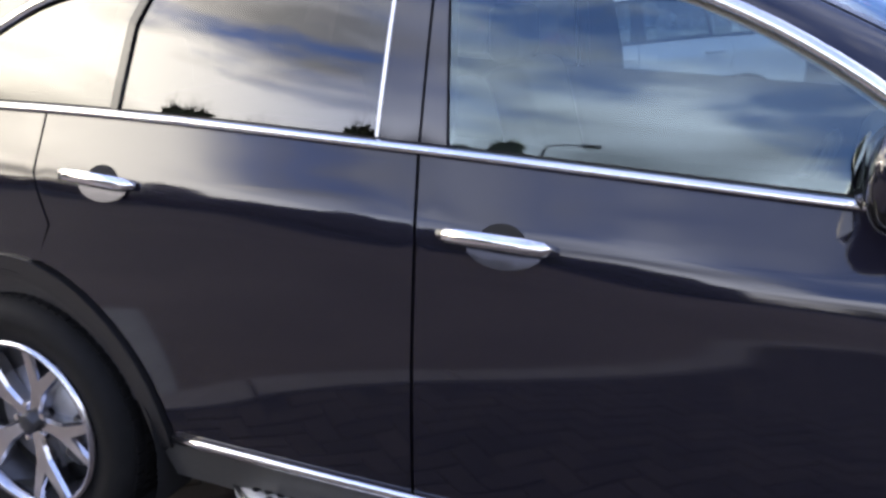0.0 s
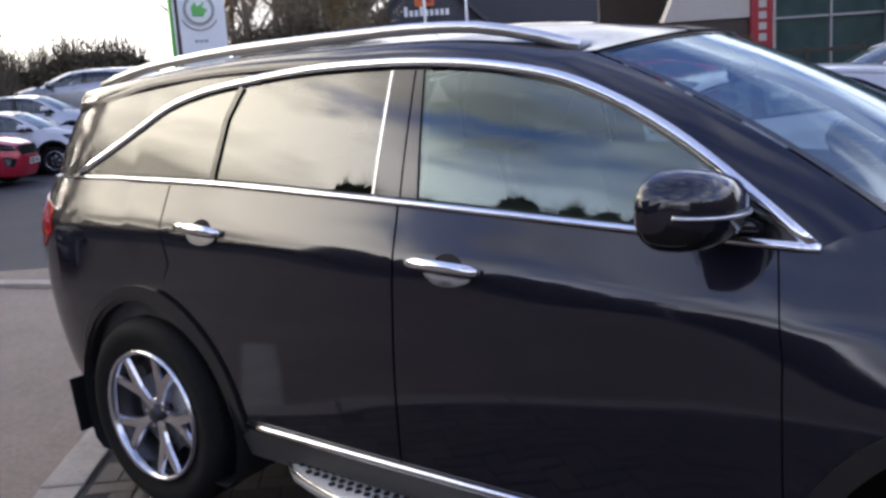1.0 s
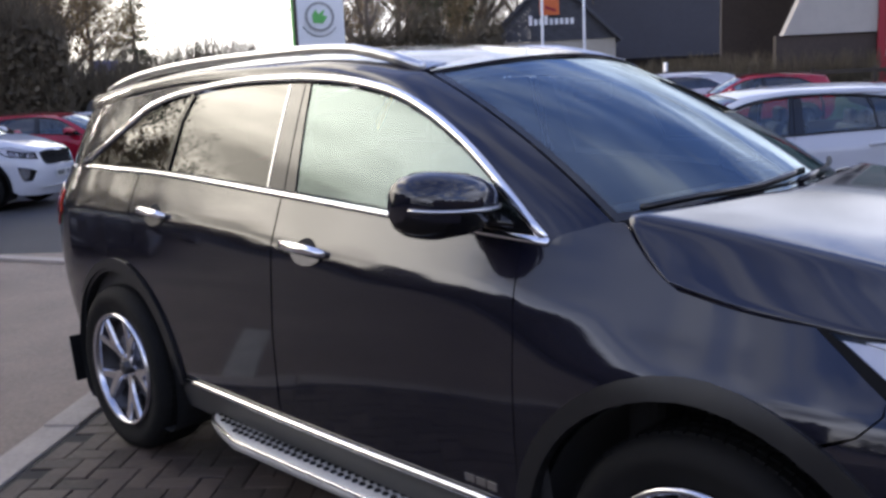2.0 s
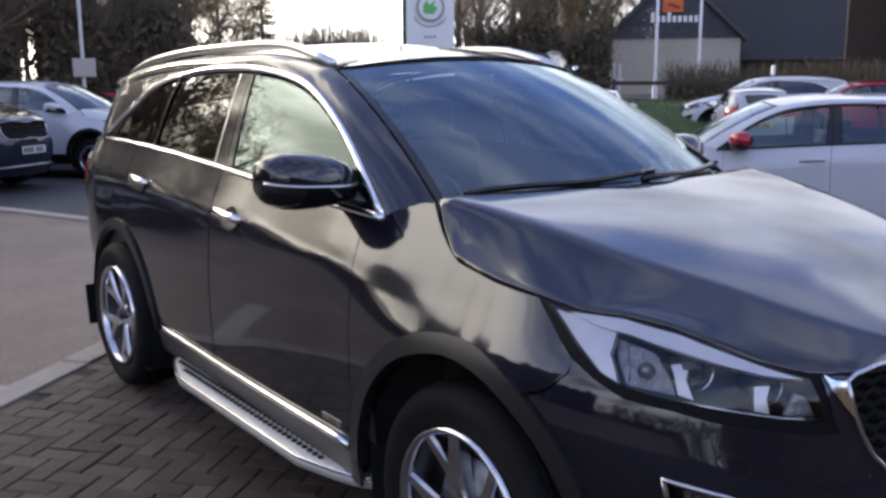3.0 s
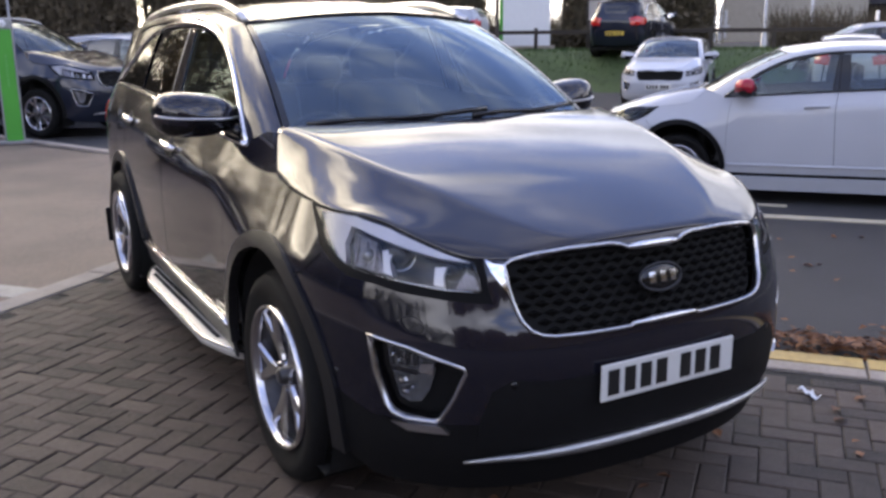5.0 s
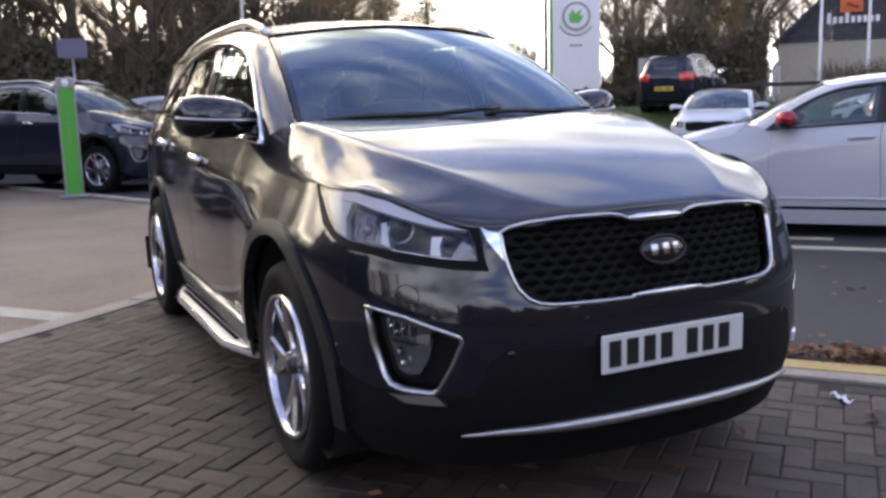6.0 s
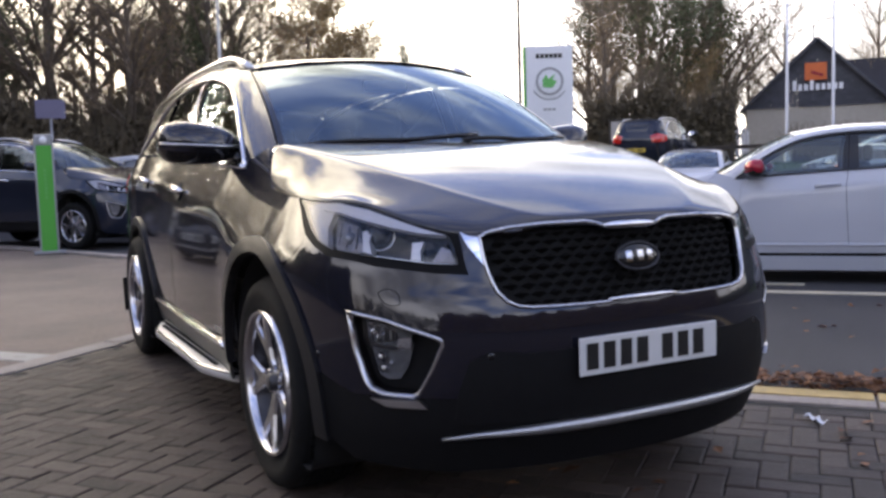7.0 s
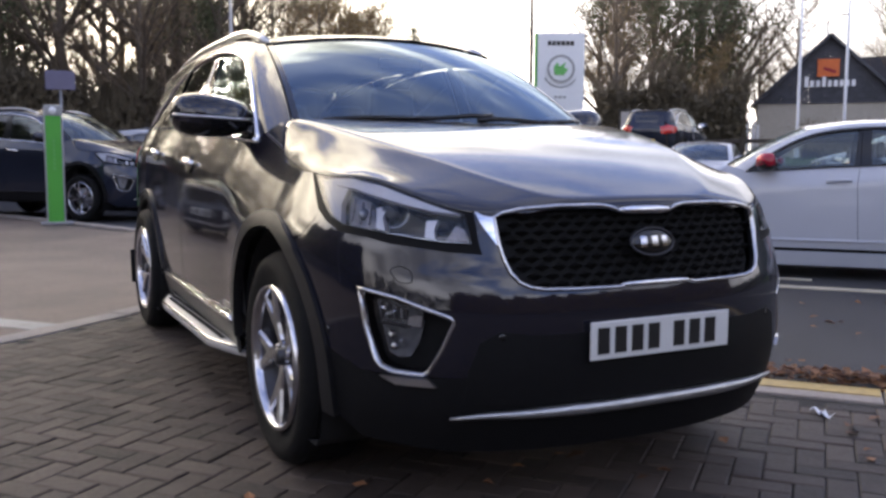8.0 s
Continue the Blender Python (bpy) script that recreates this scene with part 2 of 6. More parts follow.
M_BLADE = material("grass_blades", (0.06, 0.10, 0.025), 0.8, vary=0.4, scale=4, island=0.7)
M_LEAFLITTER = material("fallen_leaves", (0.11, 0.045, 0.02), 0.75, vary=0.5, scale=15, island=1.2, tint=(0.34, 0.15, 0.06))
M_BARK = material("bark", (0.13, 0.105, 0.08), 0.9, vary=0.35, scale=14, bump=0.7, bump_scale=30)
M_TWIG = material("bare_twigs", (0.19, 0.145, 0.10), 0.9, vary=0.3, scale=5, island=0.5)
M_LEAF_BROWN = material("autumn_leaves", (0.28, 0.20, 0.09), 0.8, vary=0.45, scale=3, island=1.0)
M_LEAF_GREEN = material("evergreen_leaves", (0.085, 0.10, 0.045), 0.8, vary=0.45, scale=3, island=0.9)
M_HEDGE = material("hedge_leaves", (0.095, 0.076, 0.047), 0.85, vary=0.45, scale=3, island=0.9)
M_SOIL = material("dark_soil", (0.035, 0.027, 0.02), 0.95, vary=0.4, scale=3, bump=0.7, bump_scale=20)
M_SIGNWHITE = material("sign_white", (0.74, 0.75, 0.77), 0.35, vary=0.04, scale=6)
M_GREEN = material("sign_green", (0.075, 0.36, 0.045), 0.35, vary=0.06, scale=6)
M_GREY_EDGE = material("sign_grey", (0.3, 0.31, 0.32), 0.4, 0.4, vary=0.06, scale=6)
M_BADGE_GREEN = material("badge_green", (0.12, 0.42, 0.10), 0.35, vary=0.2, scale=9)
M_SLATE = material("dark_slate", (0.055, 0.057, 0.068), 0.7, vary=0.3, scale=5, bump=0.4, bump_scale=30, island=0.6)
M_ROOF_DARK = material("dark_roof_tiles", (0.018, 0.017, 0.021), 0.8, vary=0.3, scale=5, bump=0.4, bump_scale=30)
M_ROUGHCAST = material("pale_roughcast", (0.42, 0.39, 0.33), 0.9, vary=0.12, scale=6, bump=0.3, bump_scale=60)
M_ORANGE = material("orange_sign", (0.62, 0.14, 0.03), 0.5, vary=0.1, scale=6)
M_BROWNWALL = material("brown_cladding", (0.06, 0.045, 0.038), 0.8, vary=0.2, scale=8, bump=0.3)
M_CREAM = material("cream_panel", (0.40, 0.37, 0.34), 0.6, vary=0.08, scale=4)
M_BANNER = material("dark_red_banner", (0.28, 0.015, 0.025), 0.6, vary=0.1, scale=5)
M_BLUESIGN = material("blue_sign", (0.13, 0.12, 0.19), 0.5, vary=0.1, scale=5)
M_TEALGLASS = material("showroom_glass", (0.06, 0.10, 0.10), 0.08, 0.3, vary=0.5, scale=0.8)
M_STEEL = material("galvanised_steel", (0.32, 0.32, 0.33), 0.45, 0.7, vary=0.15, scale=25)
M_PALEPOLE = material("pale_pole", (0.50, 0.49, 0.47), 0.5, 0.2, vary=0.15, scale=20)
M_TIMBER = material("dark_timber", (0.05, 0.04, 0.032), 0.85, vary=0.3, scale=15, bump=0.4)


# ---- mesh helpers ----
def mesh_ob(name, verts, faces, mat, parent=None, label="", smooth=True, normals=None):
    me = bpy.data.meshes.new(name)
    me.from_pydata([tuple(v) for v in verts], [], faces)
    me.materials.append(mat)
    if smooth:
        me.polygons.foreach_set("use_smooth", [True] * len(me.polygons))
    if normals is not None:
        me.normals_split_custom_set_from_vertices([tuple(n) for n in normals])
    ob = new(name, me)
    if parent is not None:
        ob.parent = parent
    if label:
        ob["label"] = label
    return ob


def part(name, bm, mat, parent, label="", smooth=False):
    me = bpy.data.meshes.new(name)
    bm.normal_update()
    bm.to_mesh(me)
    bm.free()
    me.materials.append(mat)
    if smooth:
        me.polygons.foreach_set("use_smooth", [True] * len(me.polygons))
    ob = new(name, me)
    if parent is not None:
        ob.parent = parent
    if label:
        ob["label"] = label
    return ob


def box_bm(sx, sy, sz, at=(0, 0, 0), bevel=0.0, turn=None, bm=None, segments=2):
    """A bevelled block whose middle is at the place given."""
    own = bmesh.new()
    bmesh.ops.create_cube(own, size=1.0)
    bmesh.ops.scale(own, vec=(sx, sy, sz), verts=own.verts)
    if bevel:
        bmesh.ops.bevel(own, geom=own.edges[:], offset=bevel, segments=segments, affect="EDGES", profile=0.5)
    m = Matrix.Translation(at) @ (turn.to_4x4() if turn is not None else Matrix.Identity(4))
    bmesh.ops.transform(own, matrix=m, verts=own.verts)
    if bm is None:
        return own
    me = bpy.data.meshes.new("tmp")
    own.to_mesh(me)
    own.free()
    bm.from_mesh(me)
    bpy.data.meshes.remove(me)
    return bm


def lathe(profile, axis="Y", seg=48, closed=False):
    """Verts and faces of a turned form; profile holds (radius, along)."""
    vs, fs, n = [], [], len(profile)
    for i in range(seg):
        a = 2 * math.pi * i / seg
        for r, h in profile:
            vs.append((r * math.cos(a), h, r * math.sin(a)) if axis == "Y" else (r * math.cos(a), r * math.sin(a), h))
    for i in range(seg):
        j = (i + 1) % seg
        for k in range(n - 1 + (1 if closed else 0)):
            k2 = (k + 1) % n
            q = (i * n + k, i * n + k2, j * n + k2, j * n + k)
            fs.append(q if axis == "Y" else q[::-1])
    return vs, fs


def sweep(points, profile, normals=None, closed=False, caps=True, scale=None):
    """A profile of (across, out) carried along points; out follows the normals."""
    pts = [Vector(p) for p in points]
    n, k = len(pts), len(profile)
    vs, fs = [], []
    for i, p in enumerate(pts):
        a = pts[(i - 1) % n] if (closed or i > 0) else p
        b = pts[(i + 1) % n] if (closed or i < n - 1) else p
        tan = (b - a).normalized()
        up = Vector(normals[i]) if normals else Vector((0, 0, 1))
        side = tan.cross(up)
        side = side.normalized() if side.length > 1e-6 else Vector((1, 0, 0))
        up = side.cross(tan).normalized()
        s = scale[i] if scale else 1.0
        for c, o in profile:
            vs.append(p + side * c * s + up * o * s)
    for i in range(n if closed else n - 1):
        j = (i + 1) % n
        for q in range(k):
            r = (q + 1) % k
            fs.append((i * k + q, i * k + r, j * k + r, j * k + q))
    if caps and not closed:
        fs.append(tuple(range(k))[::-1])
        fs.append(tuple((n - 1) * k + q for q in range(k)))
    return vs, fs


def ring_profile(w, h, k=8):
    return [(w / 2 * math.cos(2 * math.pi * i / k), h / 2 * math.sin(2 * math.pi * i / k)) for i in range(k)]


def inside(poly, x, y):
    c = False
    for (x1, y1), (x2, y2) in zip(poly, poly[1:] + poly[:1]):
        if (y1 > y) != (y2 > y) and x < (x2 - x1) * (y - y1) / (y2 - y1) + x1:
            c = not c
    return c


def resample(poly, step):
    out = []
    for p, q in zip(poly, poly[1:] + poly[:1]):
        k = max(1, math.ceil(math.dist(p, q) / step))
        out += [(p[0] + (q[0] - p[0]) * i / k, p[1] + (q[1] - p[1]) * i / k) for i in range(k)]
    return out


def rounded(poly, it=2):
    """Corner cutting, to round an outline."""
    for _ in range(it):
        out = []
        for p, q in zip(poly, poly[1:] + poly[:1]):
            out += [(p[0] * 0.8 + q[0] * 0.2, p[1] * 0.8 + q[1] * 0.2), (p[0] * 0.2 + q[0] * 0.8, p[1] * 0.2 + q[1] * 0.8)]
        poly = out
    return poly


def normal_of(f, u, v, ref, e=0.004):
    p = Vector(f(u, v))
    n = (Vector(f(u + e, v)) - Vector(f(u - e, v))).cross(Vector(f(u, v + e)) - Vector(f(u, v - e)))
    n = n.normalized() if n.length > 1e-9 else (p - Vector(ref)).normalized()
    return p, (n if n.dot(p - Vector(ref)) > 0 else -n)


def patch(name, f, poly, mat, parent, holes=(), step=0.04, lift=0.0, thick=0.012, label="", flip=False, ref=None):
    """A panel: the outline poly (less its holes) in the two coordinates of the surface f, with turned-in edges."""
    loops = [resample(list(l), step) for l in (poly, *holes)]
    pts, edges = [], []
    for l in loops:
        b = len(pts)
        pts += l
        edges += [(b + i, b + (i + 1) % len(l)) for i in range(len(l))]
    nb = len(pts)
    bnd = np.array(pts)
    xs, ys = bnd[:, 0], bnd[:, 1]
    for i in range(int((xs.max() - xs.min()) / step) + 1):
        for j in range(int((ys.max() - ys.min()) / step) + 1):
            x, y = xs.min() + (i + 0.5) * step, ys.min() + (j + 0.5) * step
            if inside(loops[0], x, y) and not any(inside(h, x, y) for h in loops[1:]):
                if np.min((bnd[:, 0] - x) ** 2 + (bnd[:, 1] - y) ** 2) > (0.45 * step) ** 2:
                    pts.append((x, y))
    from mathutils.geometry import delaunay_2d_cdt
    co, _, tri, *_ = delaunay_2d_cdt([Vector(p) for p in pts], edges, [], 0, 1e-6)
    keep = []
    for t in tri:
        cx, cy = sum(co[i][0] for i in t) / 3, sum(co[i][1] for i in t) / 3
        if inside(loops[0], cx, cy) and not any(inside(h, cx, cy) for h in loops[1:]):
            keep.append(tuple(t))
    verts, norms = [], []
    for c in co:
        p = f(c[0], c[1])
        r = ref or (max(-1.2, min(1.2, p[0])), 0, 0.7)
        p, n = normal_of(f, c[0], c[1], r)
        if flip:
            p, n = Vector((p[0], -p[1], p[2])), Vector((n[0], -n[1], n[2]))
        verts.append(p + n * lift)
        norms.append(n)
    faces = []
    for t in keep:
        a, b, c = (verts[i] for i in t)
        faces.append(t if (b - a).cross(c - a).dot(norms[t[0]]) > 0 else t[::-1])
    if thick:
        count = {}
        for t in faces:
            for a, b in zip(t, t[1:] + t[:1]):
                count[(a, b)] = 1
        rim = [(a, b) for a, b in count if (b, a) not in count]
        for a, b in rim:
            i = len(verts)
            va, vb = verts[a], verts[b]
            verts += [va, vb, vb - norms[b] * thick, va - norms[a] * thick]
            side = (vb - va).cross(norms[a])
            side = side.normalized() if side.length > 1e-9 else norms[a]
            norms += [side] * 4
            faces.append((i + 1, i, i + 3, i + 2))
    return mesh_ob(name, verts, faces, mat, parent, label, True, norms)


def line_on(f, pts, flip=False, lift=0.0):
    """Places and normals along a line in a surface's coordinates."""
    out, nor = [], []
    for u, v in pts:
        p = f(u, v)
        p, n = normal_of(f, u, v, (max(-1.2, min(1.2, p[0])), 0, 0.7))
        p = p + n * lift
        out.append(Vector((p[0], -p[1], p[2])) if flip else p)
        nor.append(Vector((n[0], -n[1], n[2])) if flip else n)
    return out, nor


def open_line(pts, step=0.04):
    out = []
    for p, q in zip(pts, pts[1:]):
        k = max(1, math.ceil(math.dist(p, q) / step))
        out += [(p[0] + (q[0] - p[0]) * i / k, p[1] + (q[1] - p[1]) * i / k) for i in range(k)]
    return out + [pts[-1]]


def empty(name, m=None):
    ob = new(name)
    ob.empty_display_size = 0.2
    if m is not None:
        ob.matrix_world = m
    return ob


# ---- the form of a car's body: x ahead, y to its left, z up, wheels' midpoint at the origin ----
def curve(*k):
    """A smooth line through the knots (x, y), with straight ends."""
    xs, ys, n = [p[0] for p in k], [p[1] for p in k], len(k)
    d = [(ys[i + 1] - ys[i]) / (xs[i + 1] - xs[i]) for i in range(n - 1)]
    m = [d[0]] + [0 if d[i - 1] * d[i] <= 0 else (d[i - 1] * (xs[i + 1] - xs[i]) + d[i] * (xs[i] - xs[i - 1])) / (xs[i + 1] - xs[i - 1])
                  for i in range(1, n - 1)] + [d[-1]]

    def f(x):
        if x <= xs[0]:
            return ys[0] + m[0] * (x - xs[0])
        if x >= xs[-1]:
            return ys[-1] + m[-1] * (x - xs[-1])
        i = 0
        while x > xs[i + 1]:
            i += 1
        h = xs[i + 1] - xs[i]
        t = (x - xs[i]) / h
        return (1 + 2 * t) * (1 - t) ** 2 * ys[i] + t * (1 - t) ** 2 * h * m[i] + t * t * (3 - 2 * t) * ys[i + 1] + t * t * (t - 1) * h * m[i + 1]
    return f


FX, RX, ARC, SQ, SQR = 1.405, -1.5, 0.86, 2.8, 4.0
belt = curve((-2.4, 1.248), (-1.82, 1.247), (-1.04, 1.238), (-0.2, 1.2), (0.926, 1.133), (1.4, 1.108), (2.4, 1.06))
flank = curve((0, 0), (.05, .022), (.10, .045), (.14, .063), (.165, .072), (.20, .077), (.28, .081), (.45, .086), (.62, .080), (.8, .064), (.97, .028))
wing_flank = curve((0, -.02), (.08, .0155), (.158, .052), (.21, .078), (.255, .099), (.29, .109), (.33, .114), (.42, .117), (.6, .118), (.8, .110), (.97, .07))
nose = curve((.2, .87), (.35, .94), (.45, .962), (.55, .968), (.64, .966), (.68, .960), (.72, .948), (.77, .928), (.82, .913), (.87, .902), (.92, .885), (1.0, .81), (1.1, .69))
tail = curve((.25, .70), (.5, .82), (.7, .88), (1.0, .90), (1.25, .84), (1.5, .72), (1.62, .62))
# the upper edge of the side windows
win_top = curve((-1.9, 1.25), (-1.723, 1.335), (-1.483, 1.445), (-1.36, 1.50), (-1.2, 1.54), (-.966, 1.57), (-.523, 1.595), (-.188, 1.588),
                (.107, 1.557), (.285, 1.519), (.451, 1.454), (.606, 1.371), (.809, 1.229), (.93, 1.136))
cant_low = curve((-2.05, 1.49), (-1.6, 1.56), (-1.2, 1.592), (-.7, 1.603), (-.523, 1.595), (-.188, 1.588), (.107, 1.557), (.285, 1.519), (.451, 1.454),
                 (.606, 1.371), (.809, 1.229), (.95, 1.12))
roof_mid = curve((-2.2, 1.60), (-1.9, 1.65), (-1.2, 1.70), (-.6, 1.71), (0, 1.69), (.3, 1.652), (.42, 1.63))
roof_edge = curve((-2.2, 1.55), (-1.9, 1.59), (-1.2, 1.645), (-.6, 1.655), (0, 1.635), (.28, 1.588))
hood_mid = curve((1.0, 1.238), (1.3, 1.20), (1.6, 1.142), (1.9, 1.066), (2.1, 1.003), (2.25, .952), (2.33, .925))
hood_rim = curve((1.05, 1.098), (1.29, 1.064), (1.45, 1.037), (1.61, 1.023), (1.73, 1.012), (1.79, 1.011), (1.852, 1.014), (1.941, 1.003), (2.024, .979), (2.094, .954),
                 (2.155, .933), (2.204, .922), (2.25, .922), (2.34, .918))
hood_skin = curve((1.05, 1.098), (1.29, 1.066), (1.61, 1.032), (1.85, 1.008), (2.02, .978), (2.155, .940), (2.25, .922), (2.34, .918))
hood_half = curve((1.05, .812), (1.29, .812), (1.46, .820), (1.61, .816), (1.731, .803), (1.782, .791), (1.852, .764), (1.941, .725), (2.024, .687), (2.094, .645), (2.155, .596), (2.204, .532),
                  (2.234, .47), (2.262, .34), (2.285, .2), (2.31, .06))


def glass_y(x, z):
    h = z - 1.15
    return .812 - .30 * h - .13 * h * h - .0135 * (x + .1) ** 2


def half_width(x, z):
    x = max(RX, min(FX, x))
    b = belt(x)
    # the shoulder swells over the front wheel
    k = max(0.0, min(1.0, (x - .70) / .60))
    k = k * k * (3 - 2 * k)
    low = glass_y(x, b) + .012 + flank(b - z) * (1 - k) + wing_flank(b - z) * k
    if z <= b:
        return low
    lean = max(0.0, min(1.0, (x - .90) / .10))
    return glass_y(x, z) * (1 - lean) + (glass_y(x, b) + .012 - .02 * k - .42 * (z - b)) * lean


def body(u, z):
    """The body's skin: u runs along the right flank and on round the nose and the tail."""
    if RX <= u <= FX:
        return (u, -half_width(u, z), z)
    s, x0, a = (1, FX, nose(z)) if u > FX else (-1, RX, tail(z))
    b, p = half_width(x0, z), (u - x0) * s / ARC
    c, q = math.cos(p), math.sin(p)
    e = SQ if s > 0 else SQR
    r = (abs(c) ** e + abs(q) ** e) ** (-1 / e)
    return (x0 + s * a * r * q, -b * r * c, z)


def around(x, z):
    """The coordinate u of the place x along the right flank, at the height z."""
    if RX <= x <= FX:
        return x
    s, x0, a = (1, FX, nose(z)) if x > FX else (-1, RX, tail(z))
    k, e = min(0.999, abs(x - x0) / a), SQ if s > 0 else SQR
    return x0 + s * ARC * math.atan2(k, (1 - k ** e) ** (1 / e))


def arch(cx, r, a0, a1, k=22, cz=0.37):
    out = []
    for i in range(k + 1):
        a = radians(a0 + (a1 - a0) * i / k)
        x, z = cx + r * math.cos(a), cz + r * math.sin(a)
        out.append((around(x, z), z))
    return out


MIDU = FX + ARC * math.pi / 2
TAILU = RX - ARC * math.pi / 2


def mirrored_u(pts):
    return [(2 * MIDU - u, z) for u, z in pts]


def bonnet(x, w):
    t = w / 0.8
    t = max(-1.0, min(1.0, t))
    # a flat middle between two folds, and flanks that fall to the rim
    fold = .92 - .30 * (x - 1.14)
    soft_k = .011
    fall = soft_k * math.log(1 + math.exp((abs(t) - fold) / soft_k)) / (1 - fold)
    z = hood_mid(x) - .012 * t * t - (hood_mid(x) - .012 - hood_skin(x)) * min(1.05, fall)
    # the wavy edge fades out within a hand's width
    k = max(0.0, (abs(t) - .86) / .14)
    z += (hood_rim(x) - hood_skin(x)) * k * k
    return (x, t * hood_half(x), z)


def bonnet_rear(t):
    """Where the bonnet ends towards the screen; its corners are cut back."""
    t = abs(t)
    return 1.145 + .09 * (1 - (t / .925) ** 2) if t < .925 else 1.145 + .14 * ((t - .925) / .075) ** 1.2


def bonnet_mesh(f, parent, col, fine):
    """The bonnet: a sheet between its folds and flanks, with a rolled edge all round."""
    nv, half = (40, [.5 * i / 9 for i in range(9)] + [.5 + .5 * i / 34 for i in range(35)]) if fine else (12, [i / 12 for i in range(13)])
    ts = [-t for t in half[:0:-1]] + half
    k = len(ts)
    vs = []
    for j in range(nv + 1):
        for t in ts:
            x0, x1 = bonnet_rear(t), 2.262 - .010 * t * t
            v = (j / nv) ** 1.0
            vs.append(Vector(f(x0 + (x1 - x0) * v, t * .8 * .990)))
    fs = [(j * k + i, (j + 1) * k + i, (j + 1) * k + i + 1, j * k + i + 1) for j in range(nv) for i in range(k - 1)]
    loop = [i for i in range(k)] + [j * k + k - 1 for j in range(1, nv + 1)] + [nv * k + i for i in range(k - 2, -1, -1)] + [j * k for j in range(nv - 1, 0, -1)]
    n = len(loop)
    for out, down in ((.003, .004), (.0035, .014)):
        base = len(vs)
        for q, i in enumerate(loop[-n:]):
            a, b = vs[loop[(q - 1) % n]], vs[loop[(q + 1) % n]]
            d = Vector((b.y - a.y, a.x - b.x, 0))
            d = d.normalized() if d.length > 1e-7 else Vector((0, 0, 0))
            p = vs[loop[q]]
            if d.dot(Vector((p.x - 1.75, p.y, 0))) < 0:
                d = -d
            vs.append(p + d * out - Vector((0, 0, down)))
        if down < .01:
            ring = [base + q for q in range(n)]
            fs += [(loop[q], loop[(q + 1) % n], ring[(q + 1) % n], ring[q]) for q in range(n)]
            last = ring
        else:
            fs += [(last[q], last[(q + 1) % n], base + (q + 1) % n, base + q) for q in range(n)]
    return mesh_ob("bonnet", vs, fs, col, parent)


def screen(s, t):
    """The windscreen: s across (-1 to 1), t from its foot (0) to its head (1)."""
    a = Vector((1.24 - .17 * s * s, .705 * s, 1.19 - .012 * s * s))
    b = Vector((.40 - .10 * s * s, .585 * s, 1.632 - .047 * s * s))
    p = a.lerp(b, t)
    k = .03 * 4 * t * (1 - t)
    return (p.x + k * .45, p.y, p.z + k * .85)


def roof(x, w):
    t = w / .585
    return (x + (.02 - .10 * t * t if x > .3 else 0) * max(0, (x - .1) / .3), w, roof_mid(x) - (roof_mid(x) - roof_edge(min(x, .3))) * t * t)


def cant(s, v):
    """The pillar beside the screen and the rail over the doors: s from its foot back, v from the window's edge up."""
    x2 = .95 - s
    lo = Vector(body(x2, cant_low(x2)))
    if s < .73:
        q = screen(-1, s / .73)
        hi = Vector(q)
    else:
        x1 = .30 - (s - .73) * (2.30 / 2.27)
        hi = Vector((x1, -.585, roof_edge(x1)))
    p = lo.lerp(hi, v)
    out = Vector((0, -.8, .6))
    k = max(0.0, min(1.0, (s - .55) / .4))
    return tuple(p + out * (.007 + .009 * k) * 4 * v * (1 - v))


